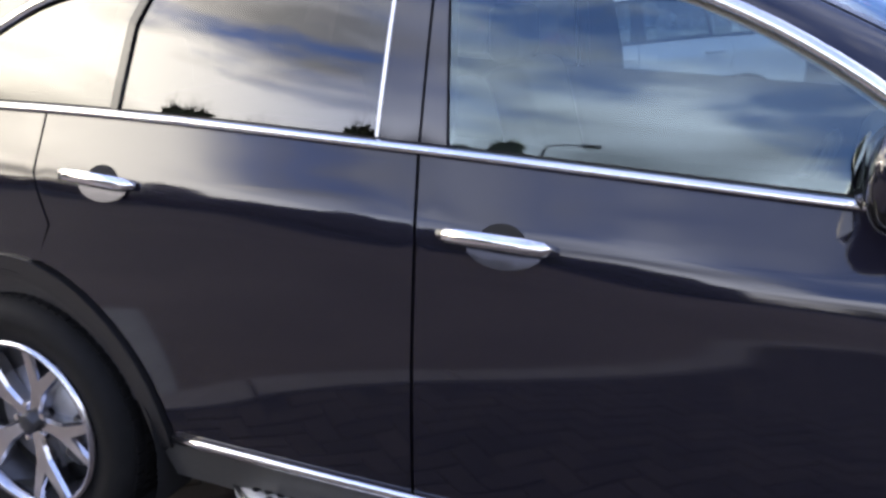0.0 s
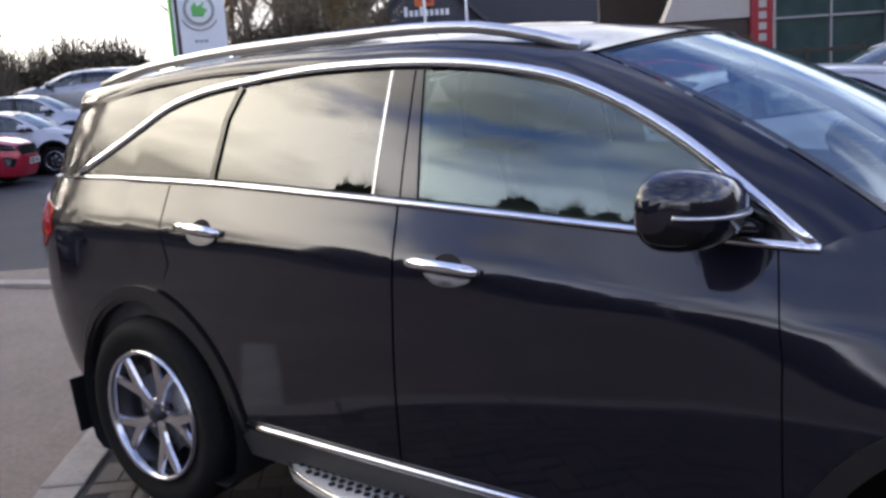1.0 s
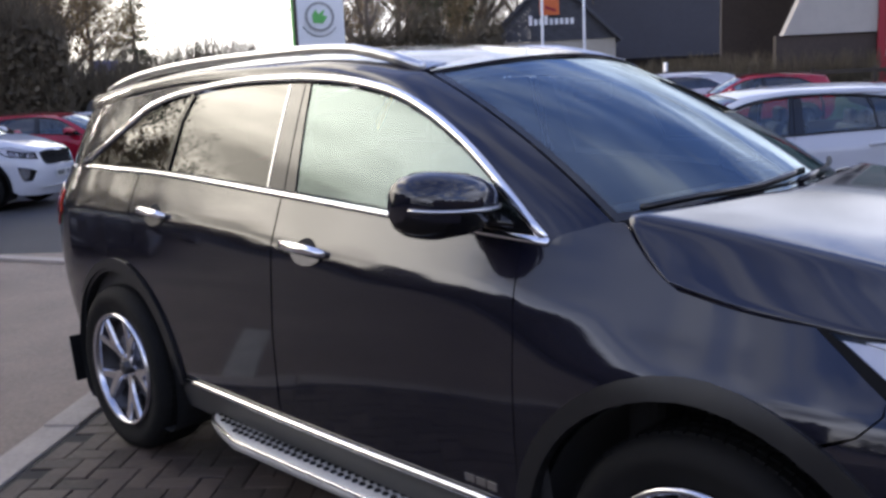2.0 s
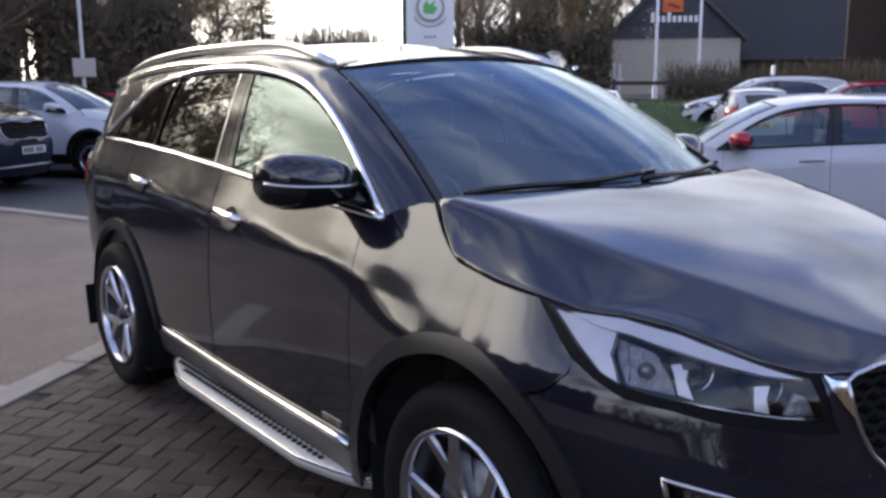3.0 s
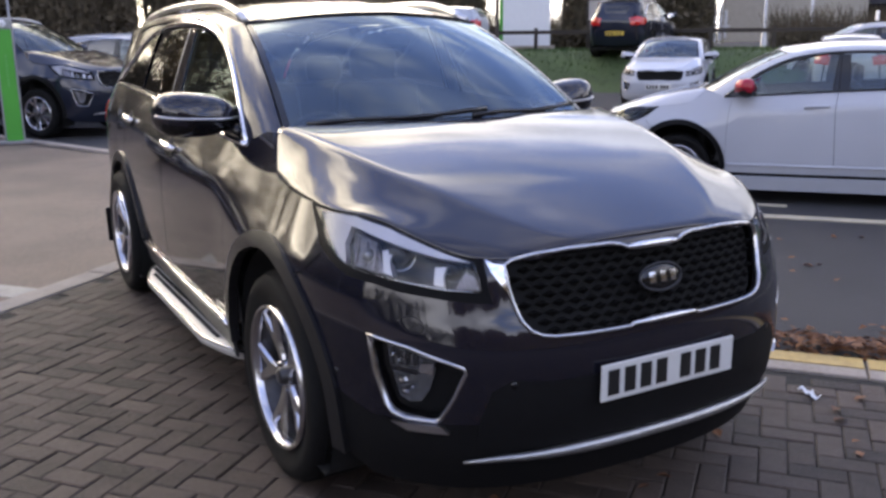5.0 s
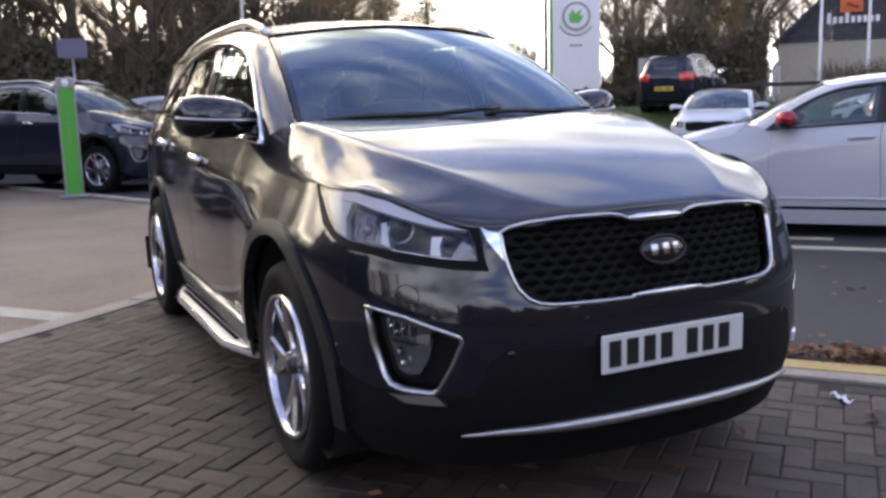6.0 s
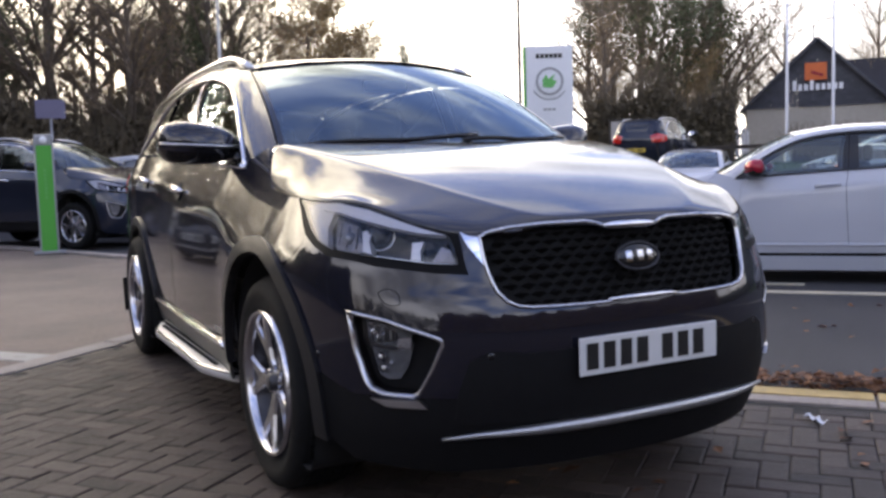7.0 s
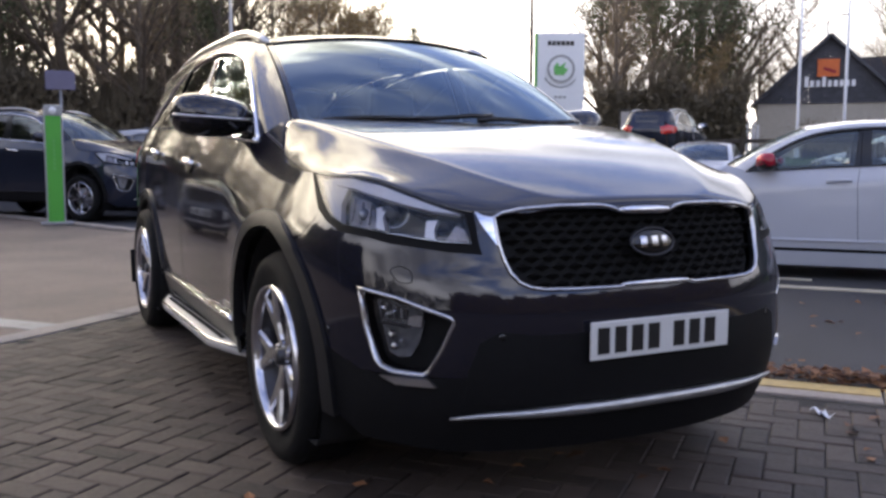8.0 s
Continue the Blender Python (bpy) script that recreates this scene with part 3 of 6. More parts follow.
def wheel(parent, at, r_tyre, flip, fancy, width=0.235):
    """A wheel of the kind with five split spokes; the rim carries the rest."""
    k = r_tyre / 0.37
    o = -1 if not flip else 1
    R = 0.252 * k
    prof = [(R - .012, -.02), (R, -.028), (R + .004, -.012), (R - .006, .0), (R - .03, .03), (R - .04, .12), (R - .02, .20), (R - .012, .2)]
    vs, fs = lathe(prof, seg=48 if fancy else 24)
    rim = mesh_ob("wheel", [(x, y * -o, z) for x, y, z in vs], fs, M_ALLOY_DARK, parent, "bright alloy wheel with five split spokes")
    rim.matrix_parent_inverse = Matrix.Identity(4)
    rim.location = at
    rim.rotation_euler = (0, -0.40 if at[0] > 0 else 0.42, 0)
    vs, fs = lathe([(R - .016, .004), (R - .013, -.022), (R, -.031), (R + .005, -.012)], seg=48 if fancy else 24)
    mesh_ob("rim_lip", [(x, y * -o, z) for x, y, z in vs], fs, M_ALLOY, rim)
    T = r_tyre
    tp = [(R - .006, .0), (R + .012, -.012), (R + .05, -.026), (T - .045, -.03), (T - .016, -.016), (T - .002, .01), (T, .03), (T, .10), (T, .17), (T - .004, .195), (T - .02, .215), (T - .06, .23), (R, .21)]
    vs, fs = lathe(tp, seg=64 if fancy else 28)
    mesh_ob("tyre", [(x, y * -o, z) for x, y, z in vs], fs, M_RUBBER, rim, "black rubber tyre")
    if fancy:
        nb, fb = [], []
        for i in range(72):
            a0 = 2 * math.pi * i / 72
            for lane in range(5):
                y0 = .018 + lane * .036
                sk = (lane % 2) * .03
                b = len(nb)
                for rr in (T - .004, T + .004):
                    for da, yy in ((.006, y0), (.070, y0), (.070, y0 + .028), (.006, y0 + .028)):
                        nb.append((rr * math.cos(a0 + da + sk), -o * yy, rr * math.sin(a0 + da + sk)))
                fb += [(b + 4, b + 5, b + 6, b + 7), (b, b + 1, b + 5, b + 4), (b + 1, b + 2, b + 6, b + 5), (b + 2, b + 3, b + 7, b + 6), (b + 3, b, b + 4, b + 7)]
        mesh_ob("tread", nb, fb, M_RUBBER, rim, smooth=False)
    # black disc that stands in for the shade behind the spokes
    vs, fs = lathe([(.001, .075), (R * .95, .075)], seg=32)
    mesh_ob("shade_disc", [(x, y * -o, z) for x, y, z in vs], fs, M_DARK, rim)
    vs, fs = lathe([(.05, .052), (.155 * k, .052), (.155 * k, .062)], seg=40)
    mesh_ob("brake_disc", [(x, y * -o, z) for x, y, z in vs], fs, M_STEEL, rim)
    part("brake_caliper", box_bm(.07, .05, .15, (.15 * k, -o * .05, 0.02), .012), M_ALLOY_DARK, rim)

    def spoke_mesh(a):
        """A broad spoke that forks towards the rim, its edges chamfered."""
        edge = [(.026, -.022), (.075, -.023), (.115, -.029), (.155, -.046), (.200, -.066), (.243, -.083), (.2485, -.062), (.249, -.046), (.205, -.023), (.160, 0),
                (.205, .023), (.249, .046), (.2485, .062), (.243, .083), (.200, .066), (.155, .046), (.115, .029), (.075, .023), (.026, .022)]
        edge = [(r * R / .252, t * k) for r, t in edge]
        n = len(edge)
        vs, fs = [], []
        for inset, back in ((.0075, 0.0), (.0015, .011), (.0, .045)):
            for q, (r, t) in enumerate(edge):
                (ra, ta), (rb, tb) = edge[q - 1], edge[(q + 1) % n]
                dr, dt = rb - ra, tb - ta
                ln = math.hypot(dr, dt) or 1
                r2, t2 = r - dt / ln * inset, t + dr / ln * inset
                y = .012 - .024 * (r2 - .03) / .217 + back
                vs.append((r2 * math.cos(a) - t2 * math.sin(a), -o * y, r2 * math.sin(a) + t2 * math.cos(a)))
        fs.append(tuple(range(n)))
        for l in (0, n):
            fs += [(l + q, l + (q + 1) % n, l + n + (q + 1) % n, l + n + q) for q in range(n)]
        return vs, fs
    for i in range(5):
        vs, fs = spoke_mesh(math.pi / 2 + i * 2 * math.pi / 5)
        mesh_ob("spoke", vs, fs, M_ALLOY, rim, smooth=False)
    vs, fs = lathe([(.001, -.012), (.024, -.012), (.03, -.006), (.032, .03), (.06 * k, .03)], seg=24)
    mesh_ob("hub_cap", [(x, y * -o, z) for x, y, z in vs], fs, M_ALLOY_DARK, rim)
    if fancy:
        for i in range(5):
            a = -math.pi / 2 + i * 2 * math.pi / 5
            vs, fs = lathe([(.001, 0), (.009, 0), (.01, .02)], seg=6)
            mesh_ob("wheel_nut", [(x + .055 * math.cos(a), (y + .004) * -o, z + .055 * math.sin(a)) for x, y, z in vs], fs, M_CHROME, rim, smooth=False)
    return rim


LAMP_LOW = [(1.757, .907), (1.81, .878), (1.88, .848), (1.972, .838), (2.04, .823), (2.10, .816), (2.19, .803), (2.268, .797)]
LAMP = [(1.645, 1.020), (1.735, 1.011), (1.79, 1.010), (1.875, 1.012), (1.965, 1.000), (2.045, .975), (2.108, .950), (2.17, .929), (2.232, .914), (2.248, .872)] + LAMP_LOW[::-1] + [(1.722, .940), (1.686, .980)]
LAMP_CLEAR = [(1.668, 1.014), (1.735, 1.008), (1.79, 1.007), (1.875, 1.009), (1.962, .997), (2.042, .972), (2.107, .947), (2.17, .926), (2.215, .909), (2.232, .87), (2.243, .826), (2.163, .832),
              (2.078, .845), (1.991, .857), (1.886, .871), (1.820, .892), (1.764, .933), (1.708, .985)]
FOG = [(1.943, .693), (2.05, .672), (2.156, .632), (2.180, .622), (2.187, .608), (2.16, .535), (2.128, .466), (2.115, .456), (2.04, .459), (2.006, .470), (1.988, .492), (1.958, .585)]


def grille_loop():
    top = [(2.290, .900), (2.31, .912), (2.368, .923), (2.467, .930), (2.60, .930), (2.635, .924), (2.665, .912), (2.70, .908)]
    low = [(2.70, .708), (2.66, .704), (2.631, .697), (2.495, .698), (2.41, .700), (2.375, .706), (2.350, .720), (2.330, .748), (2.315, .80)]
    return top + mirrored_u(top)[::-1] + mirrored_u(low[::-1]) + low


HOOD_EDGE = [(x - .004, hood_rim(x) - .005) for x in (1.58, 1.48, 1.42, 1.37, 1.32)] + [(bonnet_rear(t) - .006, bonnet(bonnet_rear(t), t * .8 * .990)[2] - .003) for t in (1.0, .985, .97, .955, .94, .93)]


def car(name, m, col, label, category="car", fancy=False, size=(1, 1, 1), tyre=0.37, rails=True, mirror_col=None, plates=True, step=None,
        glass_rear=None, dress=True, skirt=None):
    """A five-door car; size scales the form along, across and up."""
    top = empty(name, m)
    tagged(top, label, category)
    st = step or (0.035 if fancy else 0.085)
    sx, sy, sz = size

    def sc(f):
        return lambda u, v: (lambda p: (p[0] * sx, p[1] * sy, p[2] * sz))(f(u, v))
    B, HOOD, SCR, ROOF, CANT = sc(body), sc(bonnet), sc(screen), sc(roof), sc(cant)
    ref0 = (0, 0, 0.6)
    rear_glass = glass_rear or M_TINT
    wy = .872 * sy
    # --- skin, panel by panel ---
    fa, ra = .478, .452
    gap = .004 if fancy else .003

    def seam(x):
        return belt(x) - .007
    wing = ([(.862, seam(.862) + .0), (.872, 1.06), (.895, .9), (.90, .6), (.905, .44)] + arch(FX, fa, 171, 62)
            + [(1.712, .834), (1.752, .878), (1.757, .905), (1.722, .938), (1.686, .978), (1.645, 1.018), *HOOD_EDGE, (1.10, 1.19), (.985, 1.155), (.935, 1.128)])
    fdoor = [(-.196 + gap, seam(-.196)), (-.184 + gap, 1.09), (-.176 + gap, 1.02), (-.19 + gap, .7), (-.205 + gap, .425), (.5, .425), (.905 - gap, .425), (.90 - gap, .6), (.895 - gap, .9), (.872 - gap, 1.06), (.862 - gap, seam(.862)), (.5, seam(.5)), (.15, seam(.15))]
    rdoor = ([(-1.262 + gap, seam(-1.262)), (-1.268 + gap, 1.09), (-1.225 + gap, .96)] + arch(RX + .095, ra + .055, 76, 8, 10)
             + [(-.905, .425), (-.205 - gap, .425), (-.19 - gap, .7), (-.176 - gap, 1.02), (-.184 - gap, 1.09), (-.196 - gap, seam(-.196)), (-.6, seam(-.6)), (-1.0, seam(-1.0))])
    quarter = ([(-1.262 - gap, seam(-1.262)), (-1.268 - gap, 1.09), (-1.225 - gap, .96)] + arch(RX + .095, ra + .05, 76, 78, 1) + arch(RX + .095, ra, 80, 185, 18)
               + [(-1.98, .33), (-2.22, .40), (-2.27, .75), (-2.27, .95), (-2.27, 1.2), (-2.27, seam(-1.9)), (-1.6, seam(-1.6))])
    dpillar = [(-1.2, 1.545), (-1.36, 1.503), (-1.483, 1.447), (-1.723, 1.337), (-1.9, 1.252), (-2.30, 1.252), (-2.22, 1.40), (-2.08, 1.50), (-1.9, 1.53), (-1.6, 1.555), (-1.2, 1.588), (-.966, 1.592), (-.8, 1.585)]
    for fl in (False, True):
        s2 = st if not fl else max(st, .07)
        patch("wing", B, wing, col, top, step=s2, flip=fl)
        patch("front_door", B, fdoor, col, top, step=s2, flip=fl)
        patch("rear_door", B, rdoor, col, top, step=s2, flip=fl)
        patch("rear_quarter", B, quarter, col, top, step=s2, flip=fl)
        patch("rear_pillar", B, dpillar, col, top, step=s2, flip=fl)
        # windows
        def edge(x0, x1, d, n=14):
            return [(x0 + (x1 - x0) * i / n, win_top(x0 + (x1 - x0) * i / n) - d) for i in range(n + 1)]
        def sill_line(x0, x1, d=.014, n=8):
            return [(x0 + (x1 - x0) * i / n, belt(x0 + (x1 - x0) * i / n) + d) for i in range(n + 1)]
        fw = sill_line(-.135, .80) + edge(.845, -.175, .022)
        rw = sill_line(-1.035, -.305) + edge(-.295, -.955, .022) + [(-1.0, 1.45)]
        qw = sill_line(-1.86, -1.06) + [(-1.03, 1.45)] + edge(-.98, -1.84, .022)
        bp = [(-.198, belt(-.2) + .012), (-.140, belt(-.145) + .012), (-.180, win_top(-.185) - .022), (-.206, win_top(-.215) - .022)]
        bq = [(-.305, belt(-.3) + .012), (-.205, belt(-.2) + .012), (-.213, win_top(-.215) - .022), (-.298, win_top(-.3) - .022)]
        for nm, poly, gl in (("front_window", fw, M_DOORGLASS if fancy and not fl else M_GLASS), ("rear_window", rw, rear_glass), ("quarter_window", qw, rear_glass)):
            w = patch(nm, B, poly, gl, top, step=max(s2, .05), flip=fl, lift=-.004, thick=0)
            w.visible_shadow = False
        for q in (bp, bq):
            patch("pillar_trim", B, q, M_PILLAR if fancy else M_GLOSS, top, step=s2, flip=fl, lift=.001)
        if fancy:
            # pale strip standing in for sky reflected along the gloss trim's edge
            p, n = line_on(B, open_line([(-.303, belt(-.3) + .014), (-.297, win_top(-.3) - .024)], .06), fl, .001)
            vs, fs = sweep(p, [(-.004, -.004), (.004, -.004), (.004, .002), (-.004, .002)], n)
            mesh_ob("window_strip", vs, fs, M_SATIN, top, smooth=False)
        if not fancy:
            sail = [(.78, belt(.78) + .012), (.92, belt(.92)), (.83, win_top(.83) - .012)]
        else:
            sail = [(.80, belt(.80) + .012), (.915, belt(.915) + .004), (.845, win_top(.845) - .018)]
        patch("mirror_sail", B, sail, M_GLOSS, top, step=s2, flip=fl, lift=.0)
        # rubber between the rear window and the quarter window
        p, n = line_on(B, open_line([(-1.045, belt(-1.04) + .01), (-1.018, 1.45), (-.965, 1.552)], .08), fl, .0)
        vs, fs = sweep(p, [(-.012, -.01), (.012, -.01), (.012, .004), (-.012, .004)], n)
        mesh_ob("window_strip", vs, fs, M_GLOSS, top, smooth=False)
        # bright surround of the windows
        low = [(x, belt(x)) for x in [-1.9 + i * .1 for i in range(29)]] + [(.945, 1.132)]
        high = [(x, win_top(x)) for x in [.93 - i * .05 for i in range(57)]]
        bright = M_CHROME if dress else M_GLOSS
        for nm, ln2, w in (("belt_trim", low, .024), ("window_trim", high, .026)):
            p, n = line_on(B, ln2, fl, .002)
            vs, fs = sweep(p, [(-w / 2, -.006), (w / 2, -.006), (w / 2, .003), (w / 4, .008), (-w / 4, .008), (-w / 2, .003)], n)
            mesh_ob(nm, vs, fs, bright, top, "bright chrome strip" if dress else "")
        # dark lining inside the doors and pillars
        lining = [(-2.3, .5), (1.0, .45), *sill_line(.9, -1.86, .036, 16), (-1.70, 1.315), (-1.47, 1.425), (-1.28, 1.49), (-1.3, 1.58), (-2.0, 1.5), (-2.25, 1.35)]
        patch("door_lining", B, lining, M_SEAT, top, step=.12, flip=fl, lift=-.03, thick=0)
        patch("pillar_lining", B, [(-.26, belt(-.2)), (-.12, belt(-.12)), (-.17, 1.58), (-.24, 1.58)], M_SEAT, top, step=.12, flip=fl, lift=-.02, thick=0)
        patch("rail_lining", CANT, [(.0, -.12), (2.25, -.15), (2.9, .1), (2.9, .95), (0, .95)], M_HEADLINING, top, step=.12, flip=fl, lift=-.025, thick=0)
        # pillars and roof side
        patch("roof_side", CANT, [(0, 0), (1.5, 0), (2.2, 0), (3.0, 0), (3.0, 1), (1.5, 1), (0, 1)], col, top, step=max(s2, .05), flip=fl, thick=.01)
        # sill cladding, arch trims
        low_z = .33 if skirt else .29
        sill = [(-.93, low_z), (.92, low_z), (.93, .36), (.915, .418), (-.90, .418), (-.95, .36)]
        patch("sill_cladding", B, sill, M_SILL if fancy else (skirt or M_PLASTIC), top, step=max(s2, .06), flip=fl, lift=.004)
        if skirt:
            patch("sill_skirt", B, [(-.95, .145), (.95, .145), (.95, .295), (-.95, .295)], skirt, top, step=.1, flip=fl, lift=.012)
        p, n = line_on(B, open_line([(-.90, .417), (.88, .417)], .1), fl, .010)
        vs, fs = sweep(p, [(-.013, -.01), (.013, -.01), (.013, .003), (.004, .008), (-.006, .008), (-.013, .002)], n)
        mesh_ob("sill_trim", vs, fs, bright if fancy else (skirt or M_PLASTIC), top, "bright chrome strip along the sill" if fancy else "")
        for cx, ro, ri, a0, a1 in ((FX, .514, .462, 181, -9), (RX + .095, .494, .438, 172, 2)):
            ring = arch(cx, ro, a0, a1, 24) + arch(cx, ri, a1, a0, 24)
            patch("arch_trim", B, ring, M_ARCH if fancy else M_PLASTIC, top, step=max(s2, .05), flip=fl, lift=.012, thick=.035)
            o = -1 if not fl else 1
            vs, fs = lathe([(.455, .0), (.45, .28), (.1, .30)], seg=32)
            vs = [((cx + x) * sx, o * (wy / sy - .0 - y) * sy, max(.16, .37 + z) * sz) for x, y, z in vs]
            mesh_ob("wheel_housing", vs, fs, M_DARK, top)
        for cx in (FX, RX + .095):
            wheel(top, (cx * sx, (-1 if not fl else 1) * wy, tyre), tyre, fl, fancy and not fl)
        # mudflap behind the rear wheel
        if fancy:
            o = -1 if not fl else 1
            part("mudflap", box_bm(.012, .20, .22, (-1.90, o * .80, .33), .004, Euler((0, radians(-8), 0)).to_matrix()), M_PLASTIC, top)
    # bonnet
    bonnet_mesh(HOOD, top, col, fancy)
    # roof and screens
    rp = [(.41, -.585), (.41, 0), (.41, .585), (0, .585), (-1, .585), (-2.0, .585), (-2.12, .3), (-2.15, 0), (-2.12, -.3), (-2.0, -.585), (-1, -.585), (0, -.585)]
    patch("roof", ROOF, rp, col, top, step=max(st, .05), ref=ref0)
    lin = [(.37, -.56), (.37, 0), (.37, .56), (-1, .56), (-2.0, .56), (-2.0, -.56), (-1, -.56)]
    patch("headlining", lambda u, v: (lambda p: (p[0], p[1], p[2] - .035))(ROOF(u, v)), lin, M_HEADLINING, top, step=.12, ref=ref0, thick=.02)
    g = patch("windscreen", SCR, [(-.985, .005), (0, .005), (.985, .005), (.985, .985), (0, .985), (-.985, .985)], M_SCREEN if fancy else M_GLASS, top, step=.08, lift=0, thick=0, ref=ref0)
    g.visible_shadow = False
    # dark ceramic edge of the screen
    for poly in ([(-.99, .0), (.99, .0), (.99, .035), (0, .035), (-.99, .035)], [(-.99, .955), (.99, .955), (.99, .99), (-.99, .99)],
                 [(-.99, .02), (-.955, .02), (-.95, .97), (-.99, .97)], [(.99, .02), (.955, .02), (.95, .97), (.99, .97)]):
        patch("screen_border", SCR, poly, M_GLOSS, top, step=.08, lift=.002, thick=0, ref=ref0)
    # cowl below the screen
    def cowl_f(s, t):
        a, b = Vector(screen(s, 0)), Vector((1.27 - .11 * s * s, .74 * s, 1.165 - .01 * s * s))
        p = a.lerp(b, t)
        return (p.x * sx, p.y * sy, (p.z - .02) * sz)
    patch("cowl", cowl_f, [(-1, -.1), (1, -.1), (1, 1), (-1, 1)], M_PLASTIC, top, step=.1, thick=.02, ref=ref0)
    # front bumper with openings for lamps, grille and fog lamps
    arch_edge = arch(FX, fa, 60, 18, 12)
    outline = [(1.756, .878), (1.716, .832)] + arch_edge + [(1.95, .455)]
    lamp_low = LAMP_LOW + [(2.250, .872), (2.236, .912)]
    nose_top = [(2.29, .913), (2.37, .929), (2.46, .937), (2.60, .939), (MIDU, .939)]
    base = [(2.30, .452), (MIDU, .455)]
    half_b = lamp_low + nose_top
    poly = half_b + mirrored_u(half_b[:-1])[::-1] + mirrored_u(outline) + mirrored_u(base[:-1]) + base[::-1] + outline[::-1]
    gl = grille_loop()
    patch("front_bumper", B, poly, col, top, holes=(gl, FOG, mirrored_u(FOG)), step=st)
    low = arch(FX, fa, 20, -6, 5)
    vtop = [(1.95, .452), (2.30, .45), (MIDU, .453)]
    vp = low[::-1] + vtop + mirrored_u(vtop[:-1])[::-1] + mirrored_u(low) + mirrored_u([(1.95, .24), (2.2, .215)]) + [(MIDU, .205), (2.2, .215), (1.95, .24)]
    patch("lower_bumper", B, vp, M_PLASTIC if fancy else col, top, step=max(st, .05), lift=-.004)
    if fancy:
        # black lower intake behind the plate
        hi2 = [(2.216, .372), (2.222, .47), (2.248, .555), (2.297, .586), (2.381, .574), (2.488, .575), (MIDU, .578)]
        patch("lower_intake", B, hi2 + mirrored_u(hi2[:-1])[::-1] + [(MIDU, .372)], M_PLASTIC, top, step=.05, lift=.002, thick=.004)
    # silver lip under the nose
    if dress:
        lipl = [(2.188, .334), (2.276, .343), (2.5, .345), (MIDU, .345)]
        lipl = open_line(lipl + mirrored_u(lipl[:-1])[::-1], .06)
        p, n = line_on(B, lipl, False, .012)
        k = len(p)
        vs, fs = sweep(p, [(-.017, -.02), (.014, -.02), (.014, .002), (.0, .010), (-.017, .004)], n, scale=[.25 + .75 * min(1, i / 6, (k - 1 - i) / 6) for i in range(k)])
        mesh_ob("bumper_lip", vs, fs, M_SKID, top, "satin silver skid strip")
    # grille
    inner = [(MIDU + (u - MIDU) * .985, .815 + (z - .815) * .97) for u, z in gl]
    # near-black sheet in place of the shade behind the grille
    patch("grille_shade", B, gl, M_DARK, top, step=max(st, .05), lift=-.035, thick=0)
    vs, fs = [], []
    rows = 9 if fancy else 4
    du = .048 if fancy else .12
    for j in range(rows):
        z = .705 + (.215 / rows) * (j + .5)
        for i in range(-14, 15):
            u = MIDU + (i + (j % 2) * .5) * du
            if inside(inner, u, z) and inside(inner, u + du * .3, z) and inside(inner, u - du * .3, z):
                hw, hh = du * .47, .215 / rows * .46
                b = len(vs)
                for (a, c), lf in (((-hw, 0), -.022), ((0, -hh), -.022), ((hw, 0), -.022), ((0, hh), -.022), ((-hw * .45, hh * .15), -.008), ((hw * .45, hh * .15), -.008)):
                    p, n = normal_of(B, u + a, z + c, (1.2, 0, .7))
                    vs.append(p + n * lf)
                fs += [(b, b + 1, b + 5, b + 4), (b + 1, b + 2, b + 5), (b + 2, b + 3, b + 5), (b + 3, b, b + 4), (b + 3, b + 4, b + 5)]
    mesh_ob("grille_mesh", vs, fs, M_GRILLE if fancy else M_PLASTIC, top, "dark quilted grille", smooth=False)
    loop = resample(gl, .05)
    p, n = line_on(B, loop, False, .001)
    vs, fs = sweep(p, [(-.006, -.02), (.006, -.02), (.006, .002), (.002, .006), (-.002, .006), (-.006, .002)], n, closed=True)
    mesh_ob("grille_frame", vs, fs, M_TRIM if dress else M_GLOSS, top, "chrome grille surround")
    if fancy:
        for z, w, hgt in ((.914, .098, .019), (.703, .125, .016)):
            lnp = [(MIDU - w + 2 * w * i / 8, z) for i in range(9)]
            p, n = line_on(B, lnp, False, .004)
            vs, fs = sweep(p, [(-hgt / 2, -.012), (hgt / 2, -.012), (hgt / 2, .004), (0, .010), (-hgt / 2, .004)], n, scale=[.35, .8, 1, 1, 1, 1, 1, .8, .35])
            mesh_ob("grille_bar", vs, fs, M_CHROME, top)
        for f2 in (False, True):
            wedge = [(2.240, .916), (2.262, .904), (2.286, .900), (2.300, .868), (2.316, .806), (2.294, .838), (2.258, .884)]
            patch("grille_cheek", B, wedge if not f2 else mirrored_u(wedge), M_CHROME, top, step=.03, lift=.004)
        # oval badge, its mark as plain bars
        def badge_f(a, b):
            p, n = normal_of(B, MIDU + a, .818 + b, (1.2, 0, .7))
            k = max(0, 1 - (a / .078) ** 2 - (b / .042) ** 2)
            return tuple(p + n * (.006 + .016 * k ** .5))
        ov = [(.074 * math.cos(2 * math.pi * i / 28), .039 * math.sin(2 * math.pi * i / 28)) for i in range(28)]
        badge = patch("badge", badge_f, ov, M_GLOSS, top, step=.012, thick=.02)
        p, n = line_on(badge_f, ov, False, .002)
        vs, fs = sweep(p, ring_profile(.007, .008, 6), n, closed=True)
        mesh_ob("badge_ring", vs, fs, M_ALLOY_DARK, badge)
